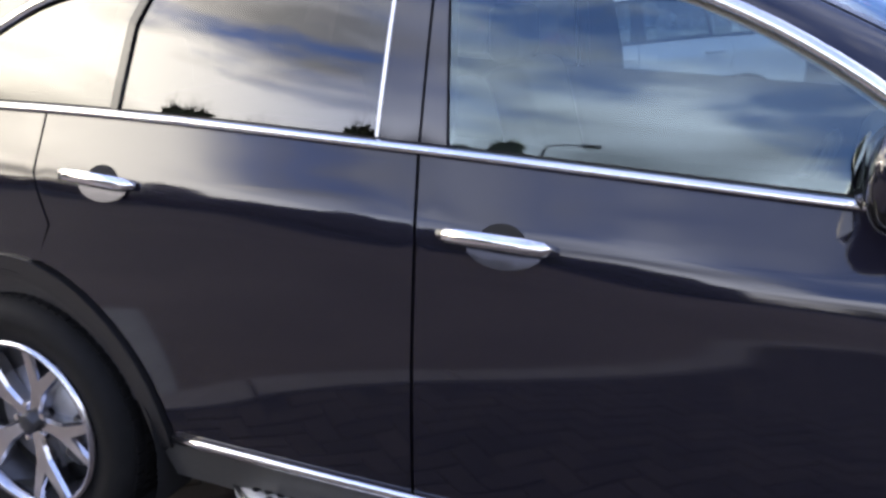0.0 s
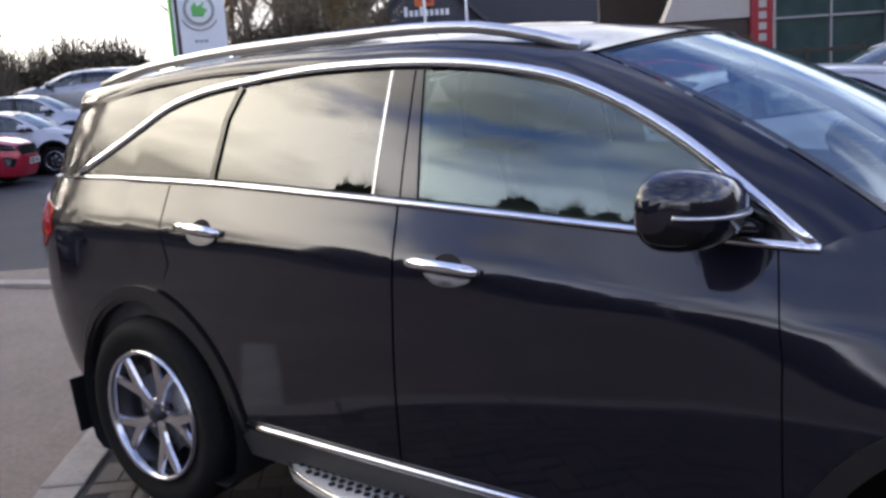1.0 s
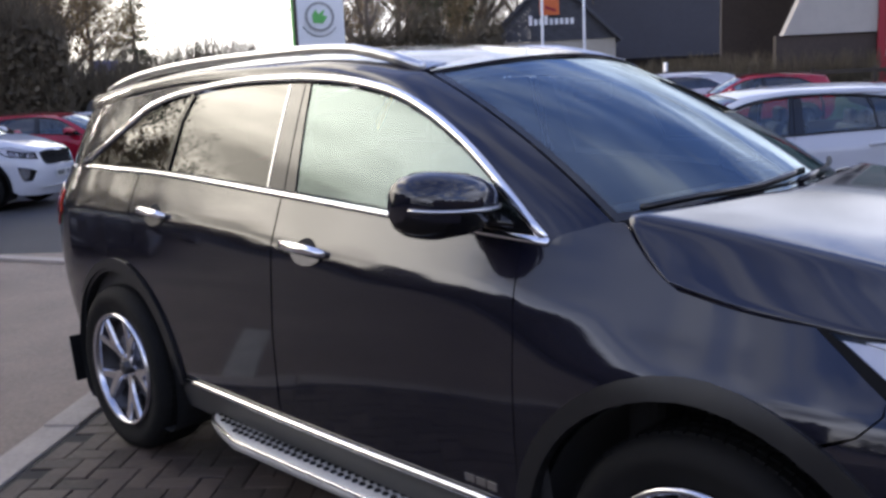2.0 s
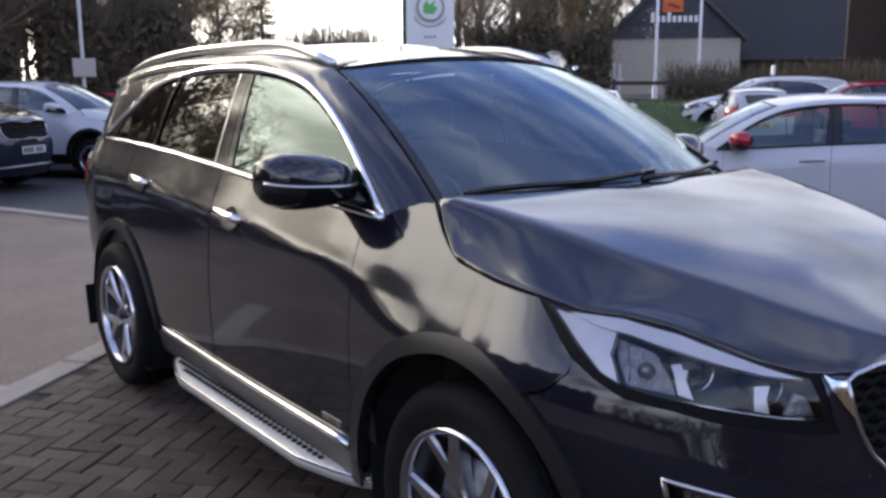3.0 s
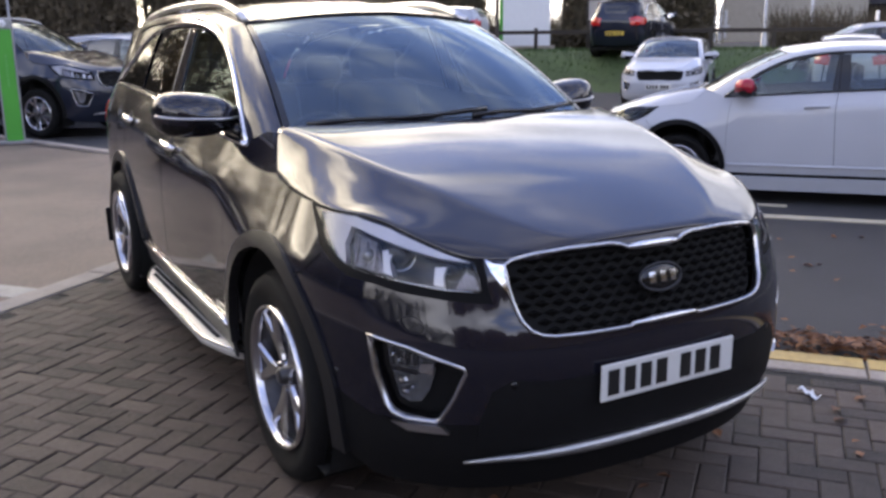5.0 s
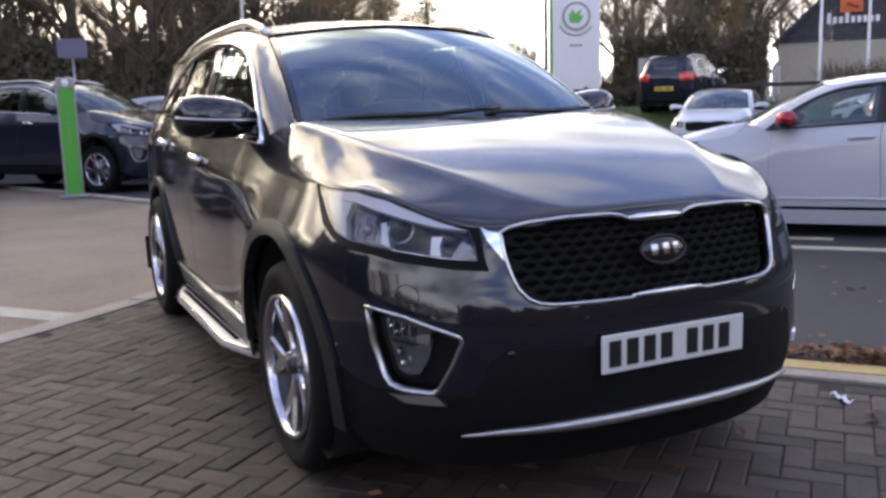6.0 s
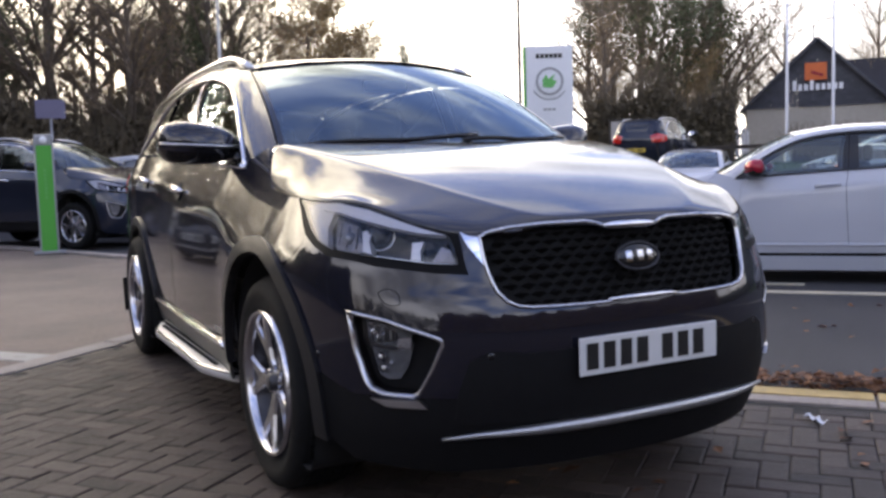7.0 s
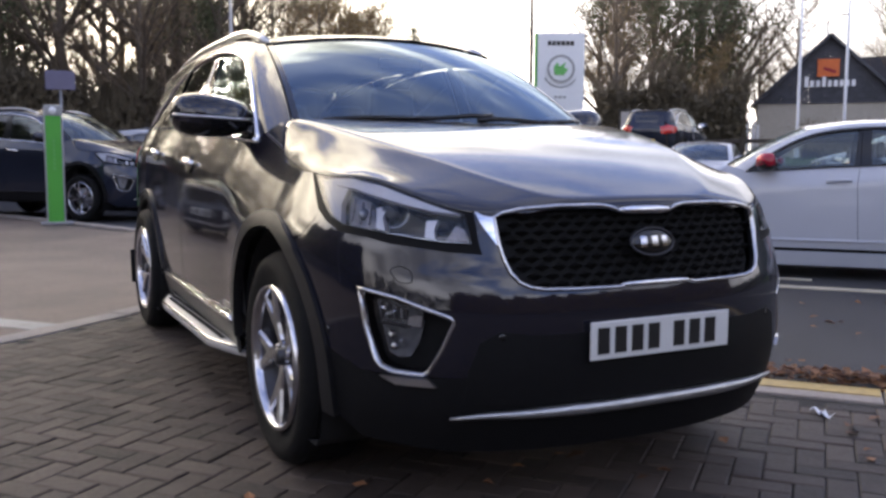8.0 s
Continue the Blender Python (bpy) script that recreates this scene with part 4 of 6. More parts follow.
        for a in (-.036, .002, .038):
            patch("badge_mark", badge_f, [(a - .010, -.016), (a + .010, -.016), (a + .010, .016), (a - .010, .016)], M_TRIM, badge, step=.01, lift=.002, thick=.003)
    # headlamps: a black bezel, a deep dark bowl, bright strips and cells, two projectors behind a clear cover
    for fl in (False, True):
        house = patch("headlamp", B, LAMP_CLEAR, M_LAMP_BODY, top, step=max(st, .05), lift=-.13, thick=0, flip=fl, label="clear headlamp with projector lenses")
        patch("lamp_surround", B, LAMP, M_BEZEL, house, holes=(LAMP_CLEAR,), step=max(st * .7, .025), lift=-.002, thick=.075, flip=fl)
        cov = patch("lamp_cover", B, LAMP_CLEAR, M_LENS, house, step=max(st, .05), lift=-.001, thick=0, flip=fl)
        cov.visible_shadow = False
        if fancy or dress:
            strip = [(1.735, 1.003), (1.80, 1.005), (1.87, 1.006), (1.985, .987), (2.072, .957), (2.14, .932), (2.205, .910), (2.133, .919), (2.056, .936), (1.968, .957), (1.882, .977), (1.805, .985)]
            patch("light_strip", B, strip, M_LAMP_PALE, house, step=.03, lift=-.006, thick=.02, flip=fl)
            rear = [(1.690, 1.004), (1.79, .996), (1.848, .980), (1.832, .935), (1.857, .880), (1.815, .896), (1.762, .940), (1.712, .986)]
            patch("reflector", B, rear, M_LAMP_PALE, house, step=.03, lift=-.016, thick=.02, flip=fl)
            cell = [(1.836, .975), (1.925, .958), (1.945, .92), (1.967, .874), (1.867, .883), (1.842, .93)]
            patch("signal_cell", B, cell, M_CELL, house, step=.03, lift=-.045, thick=.02, flip=fl)
        if fancy:
            for q in range(3):
                u0 = 1.866 + .034 * q
                rib = [(u0, .89 - .003 * q), (u0 + .006, .89 - .003 * q), (u0 - .002, .962 - .007 * q), (u0 - .008, .962 - .007 * q)]
                patch("cell_rib", B, rib, M_CELL, house, step=.04, lift=-.036, thick=.012, flip=fl)
            pc, nc = normal_of(B, 1.903, .918, (1.2, 0, .7))
            if fl:
                pc, nc = Vector((pc.x, -pc.y, pc.z)), Vector((nc.x, -nc.y, nc.z))
            mm = Matrix.Translation(pc - nc * .046) @ nc.to_track_quat("Z", "Y").to_matrix().to_4x4()
            vs, fs = lathe([(.001, .020), (.010, .018), (.018, .008), (.021, 0)], "Z", 16)
            mesh_ob("signal_bulb", [mm @ Vector(v) for v in vs], fs, M_REFLECTOR, house)
        if fancy or dress:
            o = -1 if not fl else 1
            for (px, py, pz), r, bl in (((1.990, .694, .905), .044, [(1.956, .934), (1.993, .943), (1.985, .906), (2.005, .866), (1.974, .875)]),
                                        ((2.086, .568, .868), .037, [(2.115, .899), (2.146, .901), (2.141, .874), (2.149, .841), (2.120, .848)])):
                mm = Matrix.Translation((px * sx, o * py * sy, pz * sz)) @ Vector((1, o * .28, .05)).normalized().to_track_quat("X", "Z").to_matrix().to_4x4()
                seg = 28 if fancy else 12
                vs, fs = lathe([(.001, r * .55), (r * .4, r * .5), (r * .72, r * .25), (r * .84, 0), (r * .9, -.05)], "Z", seg)
                mesh_ob("projector", [mm @ Vector((z, x, y)) for x, y, z in vs], fs, M_GLOSS, house)
                arc = [radians(-128 + 180 * q / 16) for q in range(17)]
                ring = [mm @ Vector((.014, -o * r * math.cos(a), r * math.sin(a))) for a in arc]
                vs, fs = sweep(ring, ring_profile(.007, .010, 6), [mm.to_3x3() @ Vector((1, 0, 0))] * 17, scale=[.4 + .6 * math.sin(math.pi * q / 16) for q in range(17)])
                mesh_ob("projector_ring", vs, fs, M_CHROME, house)
                patch("lamp_blade", B, bl, M_LAMP_PALE, house, step=.03, lift=-.03, thick=.03, flip=fl)
            ln3 = open_line([(1.985, .860), (2.078, .8475), (2.163, .835), (2.243, .829)], .05)
            p, n = line_on(B, ln3, fl, -.008)
            vs, fs = sweep(p, [(-.003, -.01), (.003, -.01), (.003, .003), (-.003, .003)], n)
            mesh_ob("lamp_trim", vs, fs, M_CHROME, house)
            patch("lamp_fin", B, [(2.196, .884), (2.221, .874), (2.239, .833), (2.176, .838)], M_CELL, house, step=.03, lift=-.03, thick=.01, flip=fl)
        # fog lamp in its bright frame
        fp = FOG
        p, n = line_on(B, resample(fp, .05), fl, -.003)
        vs, fs = sweep(p, [(-.007, -.05), (.006, -.05), (.006, .002), (.0, .006), (-.006, .003)], n, closed=True)
        frame_ob = mesh_ob("fog_lamp_frame", vs, fs, M_TRIM if dress else M_GLOSS, top, "bright frame round the fog lamp")
        patch("fog_recess", B, fp, M_PLASTIC, frame_ob, step=max(st, .04), lift=-.06, thick=0, flip=fl)
        lens = [(1.972, .663), (2.015, .662), (2.101, .640), (2.107, .60), (2.090, .535), (2.067, .496), (2.034, .492), (2.007, .506), (1.994, .555), (1.976, .615)]
        patch("fog_reflector", B, lens, M_FOG, frame_ob, step=.03, lift=-.048, thick=.0, flip=fl)
        if fancy:
            # chrome patch added as a bright glint in the reflector
            glint = [(2.069, .618), (2.104, .622), (2.102, .587), (2.067, .594)]
            patch("fog_glint", B, glint, M_CHROME, frame_ob, step=.03, lift=-.03, thick=.012, flip=fl)
            for q in range(7):
                u0 = 1.988 + q * .011
                rib = [(u0, .604 + .001 * q), (u0 + .004, .604 + .001 * q), (u0 + .004, .655 - .003 * q), (u0, .655 - .003 * q)]
                patch("fog_rib", B, rib, M_REFLECTOR if q % 2 else M_LAMP_BODY, frame_ob, step=.05, lift=-.038, thick=.008, flip=fl)
            shelf = [(1.990, .598), (2.062, .590), (2.063, .583), (1.991, .590)]
            patch("fog_shelf", B, shelf, M_LAMP_BODY, frame_ob, step=.05, lift=-.032, thick=.014, flip=fl)
            # small chrome domes added as scattered glints
            for (u, z, r) in ((1.998, .638, .010), (2.012, .622, .009), (2.03, .632, .007), (2.018, .560, .016), (2.026, .528, .014), (2.05, .545, .009)):
                pc, nc = normal_of(B, u, z, (1.2, 0, .7))
                if fl:
                    pc, nc = Vector((pc.x, -pc.y, pc.z)), Vector((nc.x, -nc.y, nc.z))
                mm = Matrix.Translation(pc - nc * .038) @ nc.to_track_quat("Z", "Y").to_matrix().to_4x4()
                vs, fs = lathe([(.001, .012), (r * .6, .010), (r, .0)], "Z", 7)
                mesh_ob("fog_glint_dot", [mm @ Vector(v) for v in vs], fs, M_CHROME, frame_ob, smooth=False)
            cv = patch("fog_glass", B, lens, M_LENS, frame_ob, step=.05, lift=-.020, thick=0, flip=fl)
            cv.visible_shadow = False
            # small hatch for the washer, parking sensor, satin patch painting sky gleam below
            hatch = [(2.035, .750), (2.066, .764), (2.094, .750), (2.093, .715), (2.055, .716)]
            p, n = line_on(B, resample(rounded(hatch, 2), .03), fl, .0)
            vs, fs = sweep(p, [(-.0013, -.003), (.0013, -.003), (.0013, .0006), (-.0013, .0006)], n, closed=True)
            mesh_ob("washer_cover", vs, fs, M_DARK, top)
            gleam = [(2.006, .448), (2.128, .448), (2.150, .424), (2.05, .426)]
            patch("bumper_gleam", B, gleam, M_SATIN, top, step=.04, lift=.008, thick=.015, flip=fl)
            for u, z in ((1.833, .555), (2.30, .57)):
                pc, nc = normal_of(B, u, z, (1.2, 0, .7))
                if fl:
                    pc, nc = Vector((pc.x, -pc.y, pc.z)), Vector((nc.x, -nc.y, nc.z))
                mm = Matrix.Translation(pc) @ nc.to_track_quat("Z", "Y").to_matrix().to_4x4()
                vs, fs = lathe([(.001, .002), (.011, .002), (.012, -.002)], "Z", 14)
                mesh_ob("parking_sensor", [mm @ Vector(v) for v in vs], fs, M_GLOSS, top)
    # number plate with unreadable bars
    if plates:
        for end, mat_p in ((1, M_PLATE), (-1, M_PLATE_Y)):
            c = B(MIDU if end > 0 else TAILU, .55 if end > 0 else .72)
            px = c[0] + end * (.012 if fancy else .02)
            pl = part("number_plate", box_bm(.008, .52, .111, (px, 0, c[2]), .003), mat_p, top, "plain plate with dark bars")
            for i in range(7):
                y = (-.205 + i * .061 + (.022 if i > 3 else -.012))
                part("plate_mark", box_bm(.003, .040, .076, (px + end * .0055, y * end, c[2])), M_INK, pl)
    # tail
    tl = [(-1.96, 1.03), (-2.05, .96), (-2.42, .93), (-2.45, 1.13), (-2.25, 1.19), (-1.97, 1.13)]
    for fl in (False, True):
        patch("tail_lamp", B, tl, M_RED_LENS, top, step=.06, flip=fl, lift=.006, label="red tail lamp")
    tu = RX - ARC * (math.pi / 2)
    def mir(pts):
        return [(2 * tu - u, z) for u, z in pts]
    hgate = [(-2.31, .76), (-2.33, 1.2), (-2.31, 1.252), (-2.23, 1.40), (-2.09, 1.50), (-2.05, 1.56), (tu, 1.58)]
    patch("tailgate", B, hgate + mir(hgate[:-1])[::-1], col, top, step=.09, holes=([(-2.5, 1.27), (-2.4, 1.49), (tu, 1.51), (2 * tu + 2.4, 1.49), (2 * tu + 2.5, 1.27)],))
    w = patch("rear_screen", B, [(-2.5, 1.27), (-2.4, 1.49), (tu, 1.51), (2 * tu + 2.4, 1.49), (2 * tu + 2.5, 1.27)], M_TINT, top, step=.12, thick=0)
    w.visible_shadow = False
    patch("rear_bumper", B, [(-2.26, .40), (-2.31, .75), (tu, .75)] + mir([(-2.26, .40), (-2.31, .75)])[::-1] + [(tu, .36)], col, top, step=.09, lift=.01)
    # mirrors
    def se(v, e):
        return math.copysign(abs(v) ** e, v)
    for fl in (False, True):
        o = -1 if not fl else 1
        mc = Vector((.705 * sx, o * .927 * sy, 1.232 * sz))
        if fancy and fl:
            mc = Vector((.655, .892, 1.22))
        vs, fs, n1, n2 = [], [], 18, 12
        for i in range(n2 + 1):
            th = math.pi * i / n2
            for j in range(n1):
                ph = 2 * math.pi * j / n1
                yy = se(math.cos(th), .75)
                xx, zz = se(math.sin(th), .7) * se(math.cos(ph), .8), se(math.sin(th), .7) * se(math.sin(ph), .8)
                taper = .86 + .14 * yy
                X = xx * (.118 if xx > 0 else .06)
                vs.append(mc + Vector((X - .03 * (yy * yy) * 1.0, -o * yy * -.164, zz * .100 * taper + .008 * yy)))
        up_f, lo_f = [], []
        for i in range(n2):
            for j in range(n1):
                q = (i * n1 + j, i * n1 + (j + 1) % n1, (i + 1) * n1 + (j + 1) % n1, (i + 1) * n1 + j)
                zc = sum(vs[k].z for k in q) / 4
                (up_f if zc > mc.z - .016 else lo_f).append(q if fl else q[::-1])
        mir_ob = mesh_ob("door_mirror", vs, up_f, mirror_col or col, top, "painted door mirror on a black foot")
        mesh_ob("mirror_foot", vs, lo_f, M_GLOSS, mir_ob)
        pl2 = []
        for i in range(17):
            th = math.pi * (.10 + .80 * i / 16)
            yy, k = se(math.cos(th), .75), se(math.sin(th), .7)
            pl2.append(mc + Vector((k * .120 - .03 * yy * yy, o * yy * .165, -.010 * k + .008 * yy)))
        vs2, fs2 = sweep(pl2, ring_profile(.010, .008, 6), [Vector((1, o * .3, 0))] * 17)
        mesh_ob("mirror_lamp", vs2, fs2, M_SATIN if fancy else M_GLOSS, mir_ob)
        arm = [mc + Vector((.0, -o * .10, -.045)), mc + Vector((.06, -o * .15, -.06)), mc + Vector((.11, -o * .175, -.075))]
        vs2, fs2 = sweep(arm, ring_profile(.09, .05, 8), [Vector((0, 0, 1))] * 3)
        mesh_ob("mirror_arm", vs2, fs2, M_GLOSS, mir_ob)
        gp = [mc + Vector((-.062 - .02 * abs(math.cos(a)) ** 3 * 1.0, o * .10 * math.cos(a), .062 * math.sin(a))) for a in [2 * math.pi * i / 20 for i in range(20)]]
        mesh_ob("mirror_glass", gp, [tuple(range(20))], M_CHROME, mir_ob, smooth=False)
    # door handles with their cups, whose dished look is partly coloured in
    for fl in (False, True):
        for xh, zh in ((.0, 1.037), (-1.045, 1.086)):
            ln4 = [(xh - .125 + .25 * i / 10, zh - .012 * (i / 10 - .5)) for i in range(11)]
            p, n = line_on(B, ln4, fl, .0)
            p = [q + nn * (.006 + .030 * math.sin(math.pi * min(1, max(0, i / 10))) ** .5) for i, (q, nn) in enumerate(zip(p, n))]
            vs, fs = sweep(p, [(-.016, -.004), (-.008, -.009), (.008, -.009), (.016, -.004), (.014, .006), (0, .010), (-.014, .006)], n,
                           scale=[.6, .9, 1, 1, 1, 1, 1, 1, 1, .95, .6])
            hd = mesh_ob("door_handle", vs, fs, M_CHROME if dress else col, top, "chrome pull handle" if dress else "")
            if fancy:
                def cup(a, b):
                    u, z = xh + .02 + a, zh - .006 + b
                    pp, nn = normal_of(B, u, z, (0, 0, .7))
                    k = max(0, 1 - (a / .085) ** 2 - (b / .045) ** 2)
                    return tuple(pp + nn * (.0015 + (.010 * (-b / .043) if b < 0 else 0)))
                ov = [(.083 * math.cos(2 * math.pi * i / 24), .043 * math.sin(2 * math.pi * i / 24)) for i in range(24)]
                upper = [(q[0] * .66 - .01, q[1] * 1.0) for q in ov if q[1] > -.001]
                lower = [q for q in ov if q[1] < .001]
                # black upper half paints the recess's shade, paler lower half its lit side
                patch("handle_cup", cup, rounded(upper, 1), M_DARK, hd, step=.02, thick=0, flip=fl)
                patch("handle_cup", cup, rounded(lower, 1), M_CUP if fancy else M_SATIN, hd, step=.02, thick=0, flip=fl)
    # roof rails
    if rails:
        for fl in (False, True):
            o = -1 if not fl else 1
            xs = [.27 - i * .11 for i in range(21)]
            pts = []
            for i, x in enumerate(xs):
                lift_r = .026 * min(1, i / 3, (20 - i) / 3) ** .6 if 0 < i < 20 else 0
                pts.append((x * sx, o * (.568 - .02 * max(0, -x - 1)) * sy, (roof_edge(x) + .008 + lift_r) * sz))
            vs, fs = sweep(pts, ring_profile(.036, .036, 10))
            mesh_ob("roof_rail", vs, fs, M_SATIN, top, "satin silver roof rail")
    # inside
    floor_b = box_bm(3.3 * sx, 1.5 * sy, .08, (-.35 * sx, 0, .42 * sz), .03)
    part("cabin_floor", floor_b, M_DARK, top)
    part("underbody", box_bm(4.1 * sx, 1.36 * sy, .12, (-.05 * sx, 0, .30 * sz), .05), M_DARK, top)
    part("dashboard", box_bm(.42 * sx, 1.36 * sy, .30 * sz, (.86 * sx, 0, .99 * sz), .09, segments=4), M_SEAT, top, smooth=True)
    part("bulkhead", box_bm(.10 * sx, 1.44 * sy, .60 * sz, (1.16 * sx, 0, .80 * sz), .03), M_DARK, top)
    for y in (-.36, .36):
        seat = empty("front_seat")
        seat.parent = top
        part("seat_cushion", box_bm(.52 * sx, .50 * sy, .18 * sz, (.02 * sx, y * sy, .66 * sz), .06, segments=4), M_SEAT, seat, smooth=True)
        part("seat_back", box_bm(.16 * sx, .50 * sy, .62 * sz, (-.30 * sx, y * sy, .98 * sz), .06, Euler((0, radians(-14), 0)).to_matrix(), segments=4), M_SEAT, seat, smooth=True)
        part("headrest", box_bm(.10 * sx, .27 * sy, .18 * sz, (-.40 * sx, y * sy, 1.37 * sz), .04, segments=4), M_SEAT, seat, smooth=True)
    bench = part("rear_seat", box_bm(.16 * sx, 1.25 * sy, .60 * sz, (-1.12 * sx, 0, .95 * sz), .06, Euler((0, radians(-14), 0)).to_matrix(), segments=4), M_SEAT, top, smooth=True)
    for y in (-.4, 0, .4):
        part("headrest", box_bm(.09 * sx, .24 * sy, .16 * sz, (-1.22 * sx, y * sy, 1.32 * sz), .04, segments=3), M_SEAT, bench, smooth=True)
    wv, wf = lathe([(.172, -.014), (.186, 0), (.172, .014), (.158, 0)], "Z", 28, closed=True)
    mm = Matrix.Translation((.52 * sx, -.36 * sy, 1.04 * sz)) @ Euler((0, radians(-65), 0)).to_matrix().to_4x4()
    sw = mesh_ob("steering_wheel", [mm @ Vector(v) for v in wv], wf, M_SEAT, top)
    part("wheel_boss", box_bm(.30, .09, .05, tuple(mm.translation), .02, Euler((0, radians(-65), radians(0))).to_matrix() @ Euler((0, 0, radians(90))).to_matrix()), M_SEAT, sw)
    part("inner_mirror", box_bm(.03, .22, .06, (.52 * sx, 0, 1.50 * sz), .02, segments=3), M_GLOSS, top, smooth=True)
    return top


CAR = car("suv", Matrix.Identity(4), M_PAINT, "dark graphite SUV with chrome trim parked on block paving", "car", fancy=True)
# wipers
for y0, y1 in ((-.62, .10), (.02, .62)):
    pts = []
    for i in range(9):
        s = (y0 + (y1 - y0) * i / 8) / .705
        p, n = normal_of(screen, s, .022 + .032 * i / 8, (0, 0, .6))
        pts.append(p + n * (.018 + .006 * math.sin(i)))
    vs, fs = sweep(pts, ring_profile(.020, .022, 6))
    mesh_ob("wiper", vs, fs, M_GLOSS, CAR)
# small letters near the foot of the front door, as plain bars
for i in range(3):
    patch("door_mark", body, [(.70 + i * .042, .452), (.735 + i * .042, .452), (.735 + i * .042, .474), (.70 + i * .042, .474)], M_SATIN, CAR, step=.05, lift=.002, thick=.003)
# side steps with a studded tread
for fl in (False, True):
    o = -1 if not fl else 1
    n = 26
    xs = [-.74 + 1.68 * i / n for i in range(n + 1)]
    vs, fs = [], []
    for i, x in enumerate(xs):
        e = min(1, min(i, n - i) / 5)
        out = .835 + .118 * e ** .6
        for y, z in ((.78, .285), (.78, .318), (out - .02, .306), (out, .296), (out - .004, .268), (out - .05, .255), (.80, .27)):
            vs.append((x, o * y, z))
    for i in range(n):
        for q in range(7):
            f4 = (i * 7 + q, i * 7 + (q + 1) % 7, (i + 1) * 7 + (q + 1) % 7, (i + 1) * 7 + q)
            fs.append(f4 if fl else f4[::-1])
    fs += [tuple(range(7)), tuple(n * 7 + q for q in range(7))[::-1]]
    step_ob = mesh_ob("side_step", vs, fs, M_TREAD, CAR, "ribbed aluminium running board with dark studs")
    rim_pts = []
    for i, x in enumerate(xs):
        e = min(1, min(i, n - i) / 5)
        rim_pts.append((x, o * (.835 + .118 * e ** .6 - .004), .302))
    vs, fs = sweep(rim_pts, ring_profile(.014, .014, 8))
    mesh_ob("step_edge", vs, fs, M_TRIM, step_ob)
    if not fl:
        for r in range(6):
            for i in range(44):
                x = -.68 + i * .0365 + (r % 2) * .018
                e = min(1, (x + .74) / .33, (.94 - x) / .33)
                y = .815 + r * .028
                if y < .805 + .118 * max(0, e) ** .6:
                    vs, fs = lathe([(.001, .005), (.010, .005), (.012, 0)], "Z", 8)
                    if i == 0 and r == 0:
                        stud = mesh_ob("stud", vs, fs, M_RUBBER, step_ob, "dark rubber stud", smooth=False)
                        stud.location = (x, o * y, .311)
                    else:
                        d = stud.copy()
                        scene.collection.objects.link(d)
                        d.location = (x, o * y, .318 - (y - .78) * .075)


# ---- the ground: a pad frame turned 40 degrees against the car ----
TURN = radians(40)
E1, E2 = Vector((math.cos(TURN), math.sin(TURN), 0)), Vector((-math.sin(TURN), math.cos(TURN), 0))


def pad(a, b, z=0.0):
    return E1 * a + E2 * b + Vector((0, 0, z))


def pad_pose(a, b, z=0.0, rz=0.0):
    p = pad(a, b, z)
    return pose(p.x, p.y, z, 0, 0, 40 + rz)


def polar(az, d, z=0.0, eye=(4.41, -1.77)):
    return Vector((eye[0] + d * math.cos(radians(az)), eye[1] + d * math.sin(radians(az)), z))


def flat(name, corners, z, mat, label, depth=0.05):
    vs = [(*c.xy, z) for c in corners] + [(*c.xy, z - depth) for c in corners]
    k = len(corners)
    fs = [tuple(range(k)), tuple(range(2 * k - 1, k - 1, -1))] + [(i, k + i, k + (i + 1) % k, (i + 1) % k) for i in range(k)]
    return tagged(mesh_ob(name, vs, fs, mat, None, smooth=False), label, kind="structure")


def bank_height(a, b):
    """The verge beyond the car park rises by a metre."""
    t = max(0.0, min(1.0, (b - 19.5) / 3.5))
    l = max(0.0, min(1.0, (-a - 15.5) / 4.0))
    t = max(t, l)
    return 1.0 * t * t * (3 - 2 * t)


gv, gf = [], []
ga = [-900, -300, -120, -70] + [-50 + 2.5 * i for i in range(41)] + [70, 120, 300, 900]
gb = [-900, -300, -120, -70] + [-50 + 2.5 * i for i in range(45)] + [75, 120, 300, 900]
for a in ga:
    for b in gb:
        p = pad(a, b, bank_height(a, b) - .03)
        gv.append(tuple(p))
for i in range(len(ga) - 1):
    for j in range(len(gb) - 1):
        k = i * len(gb) + j
        gf.append((k, k + len(gb), k + len(gb) + 1, k + 1))
tagged(mesh_ob("ground", gv, gf, M_ASPHALT), "dark asphalt ground reaching to the horizon", kind="structure")
# grass on the rising verge
gv, gf = [], []
na, nb = 44, 14
for i in range(na + 1):
    for j in range(nb + 1):
        a, b = -16 + 40 * i / na, 19.6 + 11 * j / nb
        p = pad(a, b, bank_height(a, b) + .02 + .04 * noise.noise((a, b, 0)))
        gv.append(tuple(p))
for i in range(na):
    for j in range(nb):
        k = i * (nb + 1) + j
        gf.append((k, k + nb + 1, k + nb + 2, k + 1))
tagged(mesh_ob("grass_verge", gv, gf, M_GRASS), "green mown grass verge rising beyond the car park", kind="structure")
bv, bf = [], []
for i in range(9000):
    a, b = random.uniform(-15, 12), random.uniform(19.8, 27)
    p = pad(a, b, bank_height(a, b))
    w, h, t = .02, random.uniform(.05, .13), random.uniform(0, math.pi)
    d = Vector((math.cos(t), math.sin(t), 0)) * w
    k = len(bv)
    bv += [p - d, p + d, p + Vector((random.uniform(-.04, .04), random.uniform(-.04, .04), h))]
    bf.append((k, k + 1, k + 2))
